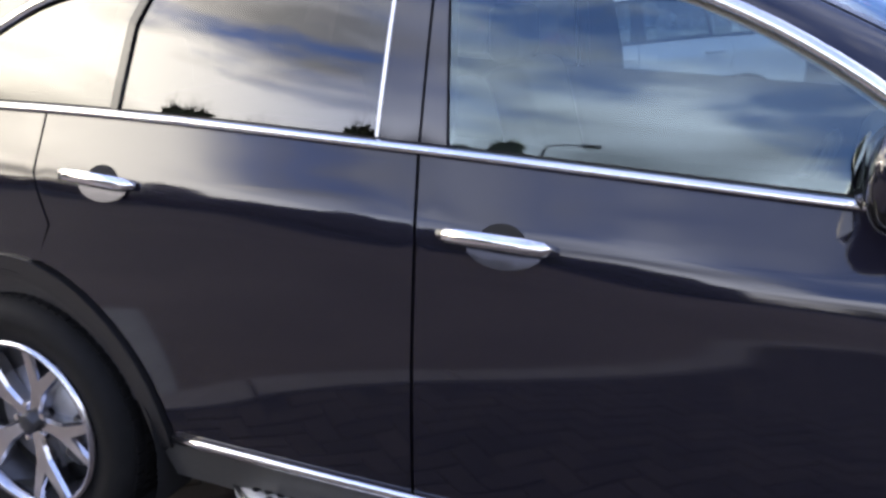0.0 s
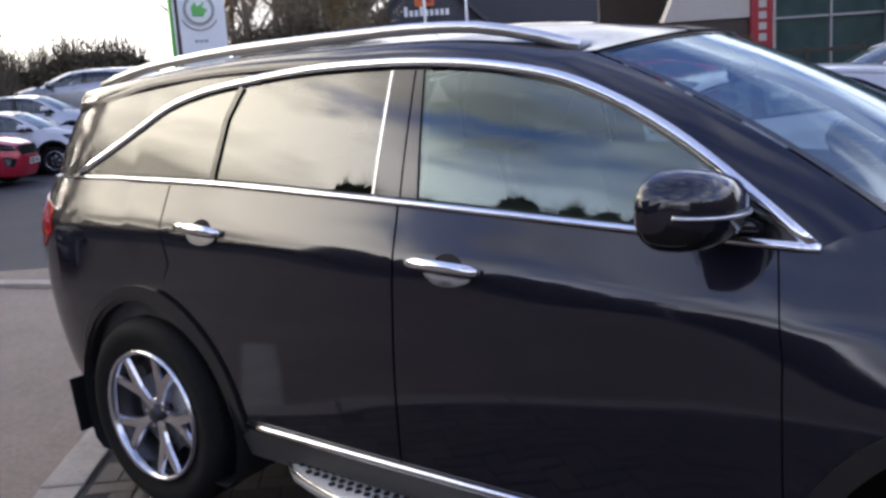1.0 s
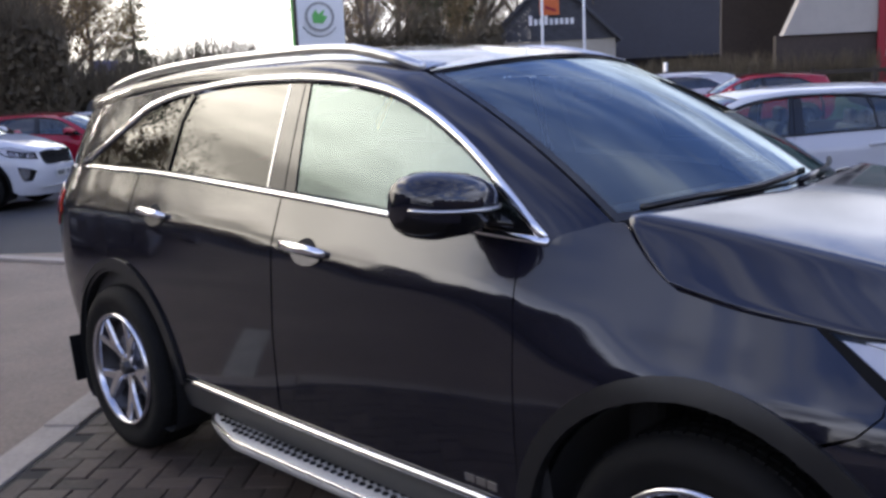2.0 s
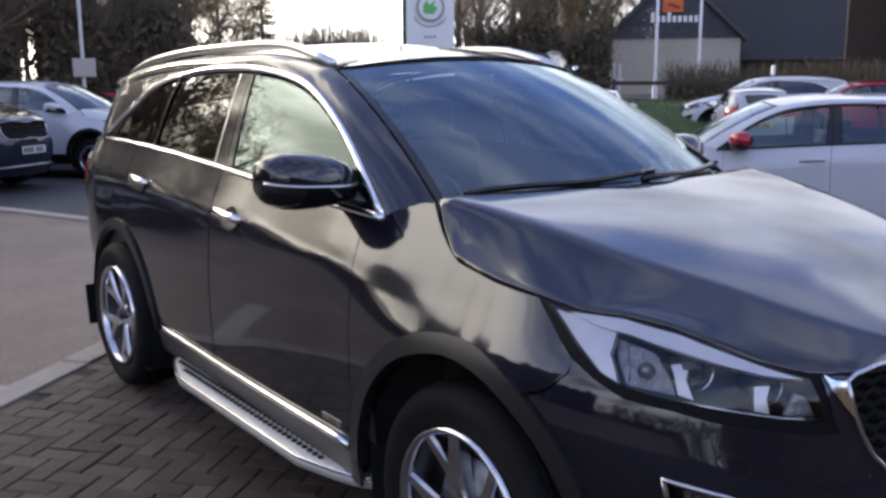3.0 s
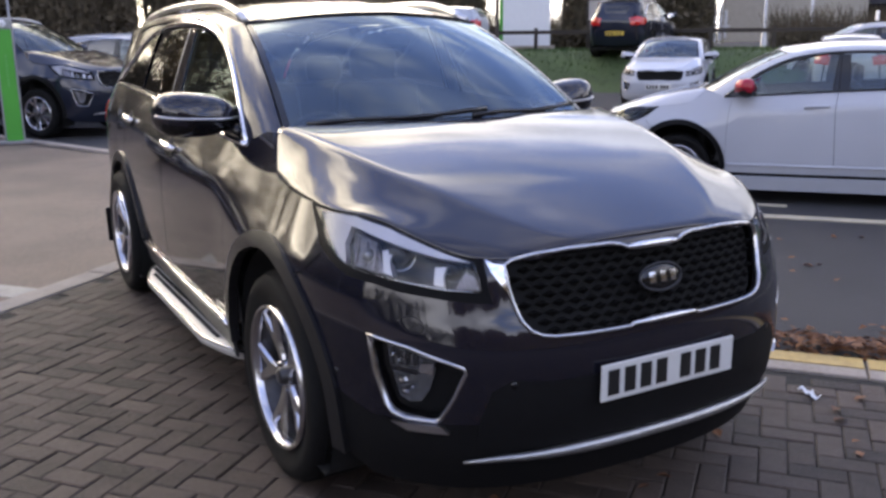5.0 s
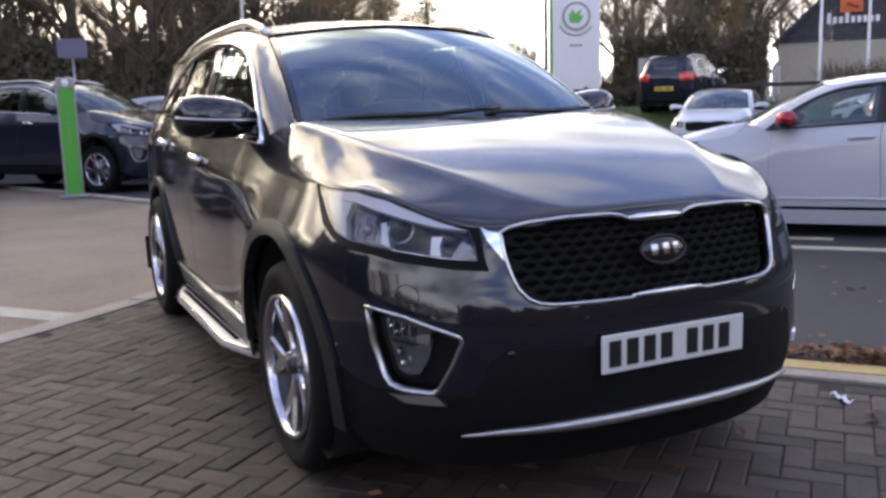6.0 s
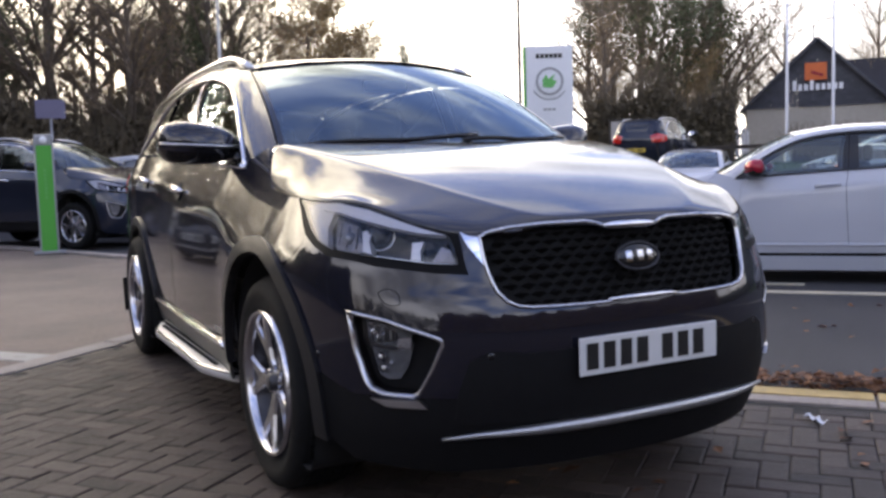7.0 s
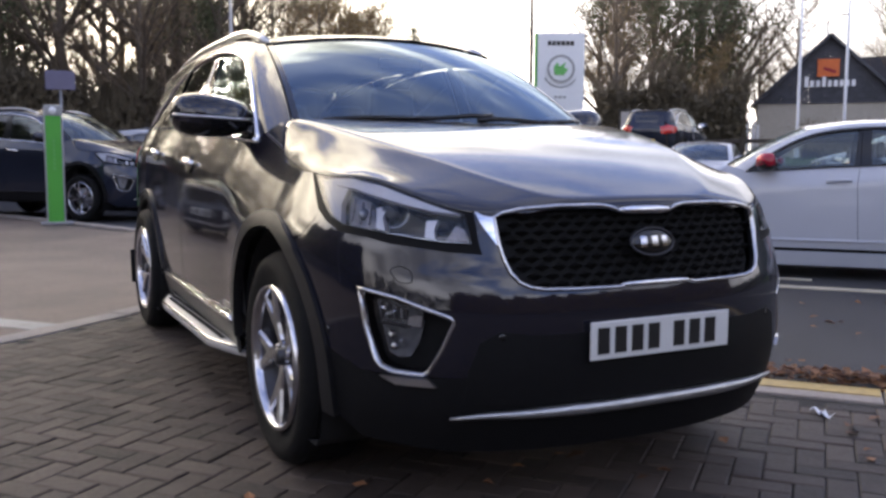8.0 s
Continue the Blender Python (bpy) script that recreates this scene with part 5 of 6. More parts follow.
tagged(mesh_ob("grass", bv, bf, M_BLADE, smooth=False), "short green grass on the verge", "grass", kind="stuff")
flat("road", [pad(-2.22, -60), pad(-2.22, 2.3), pad(-2.22, 5.6), pad(-6.9, 5.75), pad(-12.1, 7.7), pad(-60, 25), pad(-60, -60)], -.012, M_ROAD, "pale worn tarmac road beside the paving", .04)
flat("pavement", [pad(-2.03, -60), pad(60, -60), pad(60, .07), pad(-.2, .07), pad(-.2, 2.3), pad(-2.03, 2.3)], -.010, M_JOINT, "dark sand bed under the paving blocks", .02)


def slab(name, a0, a1, b0, b1, z, mat, label, kind="structure", parent=None, h=.06, bevel=.008):
    c = pad((a0 + a1) / 2, (b0 + b1) / 2, z - h / 2)
    bm = box_bm(abs(a1 - a0), abs(b1 - b0), h, tuple(c), bevel, Euler((0, 0, TURN)).to_matrix())
    ob = part(name, bm, mat, parent)
    if parent is None:
        tagged(ob, label, kind=kind)
    return ob


# edging stones at the back of the paving and the kerb with its yellow line
edging = tagged(empty("edging"), "pale concrete edging stones along the paving", kind="structure")
for i in range(28):
    slab("edging_stone", -2.215, -2.035, 2.3 - .9 * (i + 1) + .006, 2.3 - .9 * i - .006, .004 + .003 * math.sin(i * 2.3), M_KERB, "", parent=edging)
kerb = tagged(empty("kerb"), "pale concrete kerb stones with worn yellow line", kind="structure")
for i in range(18):
    a0 = -.2 + .915 * i
    k = slab("kerb_stone", a0 + .004, a0 + .911, .075, .32, .006 + .002 * math.sin(i * 1.7), M_KERB, "", parent=kerb, h=.10)
    slab("yellow_line", a0 + .01, a0 + .905, .185, .315, .011, M_YELLOW, "", parent=k, h=.006, bevel=.001)
slab("white_line", -3.5, -2.12, -.13, .08, -.007, M_LINE, "worn white line across the road", h=.006, bevel=.001)
slab("parking_line", -6, 12, 3.89, 4.03, -.022, M_CREAMLINE, "worn cream line beside the parking bays", h=.012, bevel=.001)
slab("bay_line", -6, 2.21, 4.44, 4.54, -.022, M_CREAMLINE, "worn pale line closing a parking bay", h=.012, bevel=.001)
lk0, lk1 = Vector((-20, -3.9, 0)), Vector((-5.6, 1.4, 0))
lc, ld = (lk0 + lk1) / 2, (lk1 - lk0)
tagged(part("row_kerb", box_bm(ld.length, .16, .05, (lc.x, lc.y, .0), .008, Euler((0, 0, math.atan2(ld.y, ld.x))).to_matrix()), M_KERB, None), "low pale kerb before the parked row", kind="structure")

# ---- other cars ----
SIZE_SUV, SIZE_HATCH, SIZE_EST = (.93, .97, .97), (.85, .93, .86), (.97, .95, .86)
ROW = "row of parked cars"
car("hatchback", pad_pose(2.40, 5.40, -.03, 180), M_WHITE, "white hatchback with red door mirrors parked beyond the kerb", size=SIZE_HATCH, tyre=.31, rails=False, mirror_col=M_RED, dress=False, step=.06, glass_rear=M_GLASS, skirt=M_WHITE)
row_cars = [
    ("suv", -10.5, 8.05, 0, M_NAVY, "dark blue-grey SUV parked behind the green post", (1.06, 1.05, 1.13), True, 0.0),
    ("estate_car", -9.7, 2.9, 0, M_NAVY, "dark blue estate car parked beside the road", SIZE_EST, False, 0.0),
    ("suv", -9.45, 10.6, 0, M_WHITE, "white SUV parked in the row", SIZE_SUV, False, 0.0),
    ("hatchback", -10.6, 13.2, 0, M_RED, "red hatchback parked in the row", SIZE_HATCH, False, 0.0),
    ("hatchback", -9.2, 18.2, 0, M_WHITE, "white hatchback parked in the row", SIZE_HATCH, False, 0.0),
    ("hatchback", -9.8, 15.6, 0, M_RED, "red hatchback with its nose out of the row", SIZE_HATCH, False, 0.0),
    ("estate_car", -9.3, 24.2, 180, M_SILVER, "silver estate car parked by the hedge", SIZE_EST, False, 1.0),
    ("hatchback", -9.6, 20.8, 0, M_SILVER, "silver hatchback parked at the end of the row", SIZE_HATCH, False, 0.35),
    ("estate_car", -.25, 17.0, -90, M_WHITE, "white estate car facing the forecourt", SIZE_EST, False, 0.0),
    ("suv", -2.1, 23.6, 84, M_NAVY, "dark blue-grey SUV standing on the grass verge", SIZE_SUV, True, .85),
    ("hatchback", 3.5, 19.6, 90, M_WHITE, "white hatchback seen from its tail", SIZE_HATCH, False, 0.02),
    ("suv", 4.1, 22.2, 180, M_WHITE, "white SUV with a small sign on its roof", SIZE_SUV, True, .1),
    ("hatchback", 6.1, 20.4, 180, M_RED, "red hatchback parked before the hedge", SIZE_HATCH, False, .15),
    ("suv", 7.6, 10.9, 180, M_WHITE, "white SUV with roof rails parked in a bay", SIZE_SUV, True, 0.0),
]
for nm, a, b, rz, mt, lb, sz, rl, z in row_cars:
    c = car(nm, pad_pose(a, b, z - .02, rz), mt, lb, size=sz, tyre=.39 if sz[0] > 1.0 else (.335 if sz is SIZE_SUV else .31), rails=rl, dress=sz is not SIZE_HATCH, step=.10)
    if b < 21 and rz == 0:
        c["group"] = ROW
    if nm == "suv" and b == 22.2:
        part("roof_sign", box_bm(.06, .42, .26, (-.2, 0, 1.82), .02), M_SIGNWHITE, c)


# ---- signs, posts ----
def bars(parent, origin, across, up, out, rows, mat):
    """Rows of plain bars for writing that cannot be read: (left, low, width, height)."""
    for l, b, w, h in rows:
        bm = bmesh.new()
        o, ac, u, n = Vector(origin), Vector(across), Vector(up), Vector(out)
        q = [o + ac * (l + dx * w) + u * (b + dy * h) + n * dn for dn in (0, .02) for dx, dy in ((0, 0), (1, 0), (1, 1), (0, 1))]
        vs = [bm.verts.new(p) for p in q]
        for f in ((3, 2, 1, 0), (4, 5, 6, 7), (0, 1, 5, 4), (1, 2, 6, 5), (2, 3, 7, 6), (3, 0, 4, 7)):
            bm.faces.new([vs[i] for i in f])
        part("mark", bm, mat, parent)


def totem(at, rz, w, h):
    top = tagged(empty("totem_sign", pose(at.x, at.y, at.z, 0, 0, rz)), "tall white totem sign with green side and round emblem", "sign")
    part("panel", box_bm(w, .30, h, (0, 0, h / 2), .02), M_SIGNWHITE, top)
    part("green_side", box_bm(.09, .33, h - .02, (-w / 2 - .045, 0, h / 2), .01), M_GREEN, top, "green side panel")
    part("plinth", box_bm(w + .3, .5, .25, (0, 0, .125), .03), M_KERB, top)
    zc = h - 1.22
    for r0, r1, y, mt in ((.40, .48, -.20, M_GREY_EDGE), (.0, .385, -.185, M_SIGNWHITE)):
        prof = [(r0 + .001, 0), (r0 + .001, .03), (r1, .03), (r1, 0)]
        vs, fs = lathe(prof, "Y", 40)
        mesh_ob("emblem", [(x, y + .02 - yy, z + zc) for x, yy, z in vs], fs, mt, top, smooth=False)
    # plain green shape inside the ring
    pts = [(-.22, -.20), (.10, -.22), (.25, .0), (.10, .05), (.18, .24), (-.05, .08), (-.12, .24), (-.25, .05)]
    bm = bmesh.new()
    f = bm.faces.new([bm.verts.new((x, -.225, z + zc)) for x, z in pts])
    ex = bmesh.ops.extrude_face_region(bm, geom=[f])
    bmesh.ops.translate(bm, vec=(0, .03, 0), verts=[v for v in ex["geom"] if isinstance(v, bmesh.types.BMVert)])
    bmesh.ops.recalc_face_normals(bm, faces=bm.faces)
    part("emblem_shape", bm, M_BADGE_GREEN, top)
    arc = [(.62 * math.sin(radians(a)), -.16, zc - .62 * math.cos(radians(a))) for a in range(-62, 63, 12)]
    vs, fs = sweep(arc, [(-.02, -.01), (.02, -.01), (.02, .02), (-.02, .02)], [Vector((0, -1, 0))] * len(arc))
    mesh_ob("emblem_arc", vs, fs, M_GREY_EDGE, top)
    bars(top, (0, -.15, h - .42), (1, 0, 0), (0, 0, 1), (0, -1, 0), [(-.46 + .155 * i, 0, .125, .15) for i in range(6)], M_INK)
    bars(top, (0, -.15, zc - 1.0), (1, 0, 0), (0, 0, 1), (0, -1, 0), [(-.22 + .15 * i, 0, .11, .08) for i in range(3)], M_GREY_EDGE)
    return top


sg = Vector((-21.77, 16.25, 0.9))
totem(sg, -34.6 + 90 + 6, 1.62, 4.42)


def post_sign():
    p = Vector((-10.75, -.76, 0))
    top = tagged(empty("post_sign", pose(p.x, p.y, 0, 0, 0, -4 + 90)), "slim green bollard sign with grey edges beside the road", "sign")
    part("panel", box_bm(.23, .07, 1.66, (.0, 0, .85), .01), M_GREEN, top)
    for x in (-.125, .125):
        part("edge", box_bm(.03, .10, 1.80, (x, 0, .90), .012), M_GREY_EDGE, top)
    part("cap", box_bm(.26, .09, .17, (0, 0, 1.76), .02), M_GREY_EDGE, top)
    vs, fs = lathe([(.001, 0), (.05, 0), (.055, .01)], "Y", 20)
    mesh_ob("emblem", [(x, -.055 + y, z + 1.76) for x, y, z in vs], fs, M_SIGNWHITE, top)
    part("foot", box_bm(.46, .24, .05, (0, 0, .02), .01), M_STEEL, top)
    bars(top, (0, -.03, .85), (1, 0, 0), (0, 0, 1), (0, -1, 0), [(-.014, .07 * i, .028, .045) for i in range(7)], M_BADGE_GREEN)


post_sign()


def pole(name, at, h, r, mat, label, head=None, category="post"):
    top = tagged(empty(name, pose(at.x, at.y, at.z)), label, category)
    vs, fs = lathe([(r * 1.8, 0), (r * 1.8, .5), (r, .6), (r * .7, h), (.001, h)], "Z", 10)
    mesh_ob("shaft", vs, fs, mat, top)
    if head == "lamp":
        pts = [(0, 0, h - .05), (.1, 0, h + .15), (.5, 0, h + .25), (1.0, 0, h + .25)]
        vs, fs = sweep(pts, ring_profile(.06, .06, 6))
        mesh_ob("arm", vs, fs, mat, top)
        part("lantern", box_bm(.55, .2, .1, (1.2, 0, h + .24), .03), mat, top)
    elif head:
        w, hh, mt = head
        part("board", box_bm(w, .04, hh, (0, -.05, h - hh / 2), .01, ), mt, top)
    return top


pole("sign_post", polar(175.7, 22, 0), 2.95, .035, M_STEEL, "small blue sign on a grey post by the wood", (.62, .42, M_BLUESIGN), "sign").rotation_euler[2] = radians(85)
pole("sign_post", Vector((2.76 - 27.3, -2.39 + 12.5, .3)), 2.6, .035, M_STEEL, "small blue sign on a grey post by the row", (.7, .35, M_BLUESIGN), "sign").rotation_euler[2] = radians(65)
lp = pole("lamp_post", Vector((-20.66, 4.52, .2)), 9.5, .05, M_PALEPOLE, "tall pale lamp post with a small panel before the wood", "lamp", "lamp post")
part("panel", box_bm(.06, .56, .46, (.10, 0, 1.80), .015), M_CREAM, lp, "pale panel on the post")
pole("lamp_post", Vector((-19.2, 13.4, .2)), 9.5, .06, M_TIMBER, "tall thin dark lamp post", "lamp", "lamp post")
for az, d in ((128.85, 38.5), (131.37, 38.5)):
    pole("flagpole", polar(az, d, .9), 11.5, .06, M_SIGNWHITE, "tall white flagpole on the verge", None, "flagpole")
pole("lamp_post", polar(129.95, 62, 1.0), 8.6, .08, M_STEEL, "far grey street lamp", "lamp", "lamp post")
pole("lamp_post", Vector((-5.6, -17.9, 0)), 8.9, .08, M_STEEL, "grey lamp post across the road", "lamp", "lamp post")
for az, d in ((140.9, 30.0),):
    p = polar(az, d, 1.0)
    top = tagged(empty("notice_board", pose(p.x, p.y, p.z, 0, 0, 45)), "brown timber notice board on the verge", "notice board")
    part("board", box_bm(.95, .06, .75, (0, 0, 1.25), .02), M_TIMBER, top)
    part("sheet", box_bm(.80, .02, .6, (0, -.045, 1.25)), M_CREAM, top)
    part("picture", box_bm(.42, .02, .34, (.1, -.06, 1.3)), M_ORANGE, top)
    for x in (-.42, .42):
        part("leg", box_bm(.08, .08, 1.0, (x, 0, .45), .01), M_TIMBER, top)

# low rail along the verge and the white pickets by the house
fence = tagged(empty("rail_fence"), "low dark timber rail fence along the verge", "fence")
for i in range(14):
    a = -9 + 1.8 * i
    p = pad(a, 24.6, 1.0)
    part("post", box_bm(.10, .10, .75, (p.x, p.y, p.z + .34), .012, Euler((0, 0, TURN)).to_matrix()), M_TIMBER, fence)
    if i < 13:
        q = pad(a + .9, 24.6, 1.58)
        part("rail", box_bm(1.75, .06, .12, tuple(q), .01, Euler((0, 0, TURN)).to_matrix()), M_TIMBER, fence)
pickets = tagged(empty("picket_fence"), "short row of white painted pickets", "fence")
pk = polar(134.5, 37.0, 1.2)
for i in range(7):
    p = pk + E1 * (.20 * (i - 3))
    part("picket", box_bm(.10, .04, 1.05 + .1 * (i % 2), (p.x, p.y, p.z + .62), .012, Euler((0, 0, TURN)).to_matrix()), M_SIGNWHITE, pickets)
q = pk + Vector((0, 0, .55))
part("rail", box_bm(1.5, .03, .08, (q.x, q.y, q.z), .005, Euler((0, 0, TURN)).to_matrix()), M_SIGNWHITE, pickets)


# ---- the house with the slate gable ----
def gable_house():
    m = Matrix.Translation((-33.4, 43.7, .83)) @ pad_pose(2.46, 36.8, .9).to_3x3().to_4x4() @ Matrix.Scale(1.44, 4)
    top = tagged(empty("gable_house", m), "pale roughcast house with dark slate gable and orange sign", "house")
    hw, eave, ap = 2.8, 2.45, 5.15
    part("wall", box_bm(2 * hw, 6, eave, (0, 3.0, eave / 2), .01), M_ROUGHCAST, top)
    # slate-hung gable in courses
    vs, fs = [], []
    rows = 22
    for r in range(rows):
        z0, z1 = eave + (ap - eave) * r / rows, eave + (ap - eave) * (r + 1) / rows + .02
        w = hw * (1 - r / rows) + .1
        k = max(1, int(2 * w / .3))
        for i in range(k):
            x0, x1 = -w + 2 * w * i / k + .004, -w + 2 * w * (i + 1) / k - .004
            b = len(vs)
            vs += [(x0, -.06, z0), (x1, -.06, z0), (x1, -.02, z1), (x0, -.02, z1), (x0, 0, z0), (x1, 0, z0)]
            fs += [(b, b + 1, b + 2, b + 3), (b, b + 4, b + 5, b + 1)]
    tagged(mesh_ob("gable", vs, fs, M_SLATE, top, "dark slate-hung gable", smooth=False), kind="stuff")
    for s in (-1, 1):
        sl = math.hypot(hw + .25, ap - eave + .22)
        ang = math.atan2(ap - eave + .22, hw + .25)
        rb = box_bm(sl, 6.4, .12, (s * (hw + .25) / 2, 2.9, (eave + ap) / 2 + .0), .01, Euler((0, s * ang, 0)).to_matrix())
        part("roof", rb, M_SLATE, top)
    # the long wing behind
    part("wing_wall", box_bm(26, 6, 1.7, (hw + 11.5, 7.0, .85), .01), M_BROWNWALL, top)
    for s in (-1, 1):
        sl, ang = math.hypot(4.2, 3.4), math.atan2(3.4, 4.2)
        rb = box_bm(28, sl, .14, (hw + 10.5, 7.0 + s * 2.1, 3.25), .01, Euler((-s * ang, 0, 0)).to_matrix())
        part("wing_roof", rb, M_ROOF_DARK, top)
    sign = part("sign", box_bm(.85, .06, .72, (-.05, -.12, eave + 1.45), .02), M_ORANGE, top, "orange square sign")
    part("sign_shape", box_bm(.5, .03, .12, (0, -.17, eave + 1.35), .01, Euler((0, radians(20), 0)).to_matrix()), M_BANNER, sign)
    bars(top, (-.95, -.10, eave + .68), (1, 0, 0), (0, 0, 1), (0, -1, 0), [(i * .225, 0, .15, .42 if i in (0, 3) else .26) for i in range(9)], M_SIGNWHITE)


gable_house()
fence = tagged(empty("picket_fence", pose(-30.9, 34.2, .9, 0, 0, 43.5)), "short white picket fence beside the house", "fence")
for i in range(5):
    part("picket", box_bm(.13, .05, 2.1, ((i - 2) * .31, 0, 1.05), .01), M_SIGNWHITE, fence)
part("rail", box_bm(1.5, .04, .08, (0, .05, 1.6), .01), M_TIMBER, fence)


def showroom():
    m = pad_pose(9.0, 27.0, .6)
    top = tagged(empty("showroom", m), "glass-fronted showroom with cream panel and red banner", "building")
    part("base_wall", box_bm(3.4, .3, 2.2, (1.3, .15, 1.1), .01), M_BROWNWALL, top)
    bm = bmesh.new()
    q = [(-.2, 2.2), (3.0, 2.2), (3.0, 7.5), (3.2 - 1.0, 7.5)]
    lo = [bm.verts.new((x, -.1, z)) for x, z in q]
    hi = [bm.verts.new((x, .4, z)) for x, z in q]
    bm.faces.new(lo)
    bm.faces.new(hi[::-1])
    for i in range(4):
        bm.faces.new((lo[i], hi[i], hi[(i + 1) % 4], lo[(i + 1) % 4]))
    bmesh.ops.recalc_face_normals(bm, faces=bm.faces)
    part("panel", bm, M_CREAM, top)
    ban = part("banner", box_bm(.75, .12, 3.6, (3.1, -.15, 2.3), .02), M_BANNER, top, "dark red banner with pale bars")
    bars(ban, (3.1, -.21, 1.4), (1, 0, 0), (0, 0, 1), (0, -1, 0), [(-.12, .36 * i, .26, .24) for i in range(6)], M_CREAM)
    for i in range(9):
        part("pane", box_bm(1.85, .05, 6.6, (4.6 + i * 1.95, .1, 3.6), .01), M_TEALGLASS, top)
        part("mullion", box_bm(.08, .14, 6.8, (3.62 + i * 1.95, .05, 3.6), .01), M_STEEL, top)
    for z in (.3, 2.1, 3.9, 5.7):
        part("transom", box_bm(17.6, .12, .08, (12.4, .04, z), .01), M_STEEL, top)
    part("roof_edge", box_bm(22, 8, .6, (9.8, 3.8, 7.4), .02), M_SILVER, top)
    part("back", box_bm(21, .3, 7.0, (10, 7.5, 3.5), .01), M_BROWNWALL, top)
    part("inner_floor", box_bm(20, 7, .1, (10.5, 3.8, .1), .01), M_CREAM, top)
    sg2 = part("sign", box_bm(1.5, .1, 1.1, (8.2, -.2, 2.2), .02), M_BLUESIGN, top, "blue sign")
    bars(sg2, (7.7, -.25, 2.0), (1, 0, 0), (0, 0, 1), (0, -1, 0), [(.25 * i, 0, .17, .3) for i in range(4)], M_SIGNWHITE)


showroom()


# ---- trees, hedges ----
def tube(vs, fs, p, q, r0, r1, k=5):
    d = (q - p).normalized()
    s = d.orthogonal().normalized()
    t = d.cross(s)
    b = len(vs)
    for c, r in ((p, r0), (q, r1)):
        for i in range(k):
            a = 2 * math.pi * i / k
            vs.append(c + s * (r * math.cos(a)) + t * (r * math.sin(a)))
    for i in range(k):
        j = (i + 1) % k
        fs.append((b + i, b + j, b + k + j, b + k + i))


def leaf(vs, fs, p, size, rng):
    n = Vector((rng.uniform(-1, 1), rng.uniform(-1, 1), rng.uniform(-.6, 1))).normalized()
    s = n.orthogonal().normalized()
    t = n.cross(s)
    a = rng.uniform(0, 6.28)
    u, v = s * math.cos(a) + t * math.sin(a), t * math.cos(a) - s * math.sin(a)
    b = len(vs)
    vs += [p - u * size, p - v * size * .5, p + u * size, p + v * size * .5 + n * size * .2]
    fs += [(b, b + 1, b + 2), (b, b + 2, b + 3)]


def tree(kind, seed, height, leaf_mat, leaves, leaf_size, spread=1.0, bare=0.0, label="", ivy=0.0):
    """A tapered trunk with limbs and twigs, and a crown of many small leaves with gaps."""
    rng = random.Random(seed)
    top = tagged(empty(kind), label, "tree")
    tv, tf, cv, cf, lv, lf = [], [], [], [], [], []
    tips = []

    def grow(p, d, length, r, level, segs):
        k = 7 if level == 0 else (5 if level == 1 else 3)
        for i in range(segs):
            q = p + d * (length / segs)
            r2 = r * (1 - .62 * (i + 1) / segs) if level else r * (1 - .75 * (i + 1) / segs)
            r1 = r * (1 - .62 * i / segs) if level else r * (1 - .75 * i / segs)
            tube(tv if level < 2 else cv, tf if level < 2 else cf, p, q, r1, r2, k)
            if level < 3 and (level > 0 or (i + 1) / segs > .22):
                for _ in range((5, 4, 4)[level]):
                    a = rng.uniform(0, 6.28)
                    out = Vector((math.cos(a), math.sin(a), rng.uniform(.25, 1.0)))
                    nd = (d * .35 + out * spread).normalized() if level == 0 else (d * .8 + Vector((rng.uniform(-1, 1), rng.uniform(-1, 1), rng.uniform(-.3, .8)))).normalized()
                    nl = length * (.40, .45, .5)[level] * rng.uniform(.55, 1.1) * ((1.15 - .6 * i / segs) if level == 0 else 1)
                    grow(q, nd, nl, max(.008, r2 * .5), level + 1, (3, 2, 1)[level])
            p = q
            d = (d + Vector((rng.uniform(-.12, .12), rng.uniform(-.12, .12), rng.uniform(-.03, .08))) * (1 if level else .5)).normalized()
        tips.append((p, level))
    grow(Vector((0, 0, -.3)), Vector((rng.uniform(-.05, .05), rng.uniform(-.05, .05), 1)).normalized(), height, height * .022, 0, 7)
    mesh_ob("trunk", tv, tf, M_BARK, top)
    if cv:
        mesh_ob("branchwork", cv, cf, M_TWIG, top)
    ends = [t for t, l in tips if l >= 2]
    if leaves and ends:
        for i in range(leaves):
            p = rng.choice(ends)
            leaf(lv, lf, p + Vector((rng.gauss(0, .22), rng.gauss(0, .22), rng.gauss(0, .2))) * (height / 10), leaf_size * rng.uniform(.5, 1.3), rng)
    if ivy:
        for i in range(int(6000 * ivy)):
            z = rng.uniform(0, height * .75)
            a, rr = rng.uniform(0, 6.28), rng.gauss(.5, .28) * (1 - z / height) * 1.6
            leaf(lv, lf, Vector((rr * math.cos(a), rr * math.sin(a), z)), .07, rng)
    if lv:
        mesh_ob("crown", lv, lf, leaf_mat, top, smooth=False)
    return top


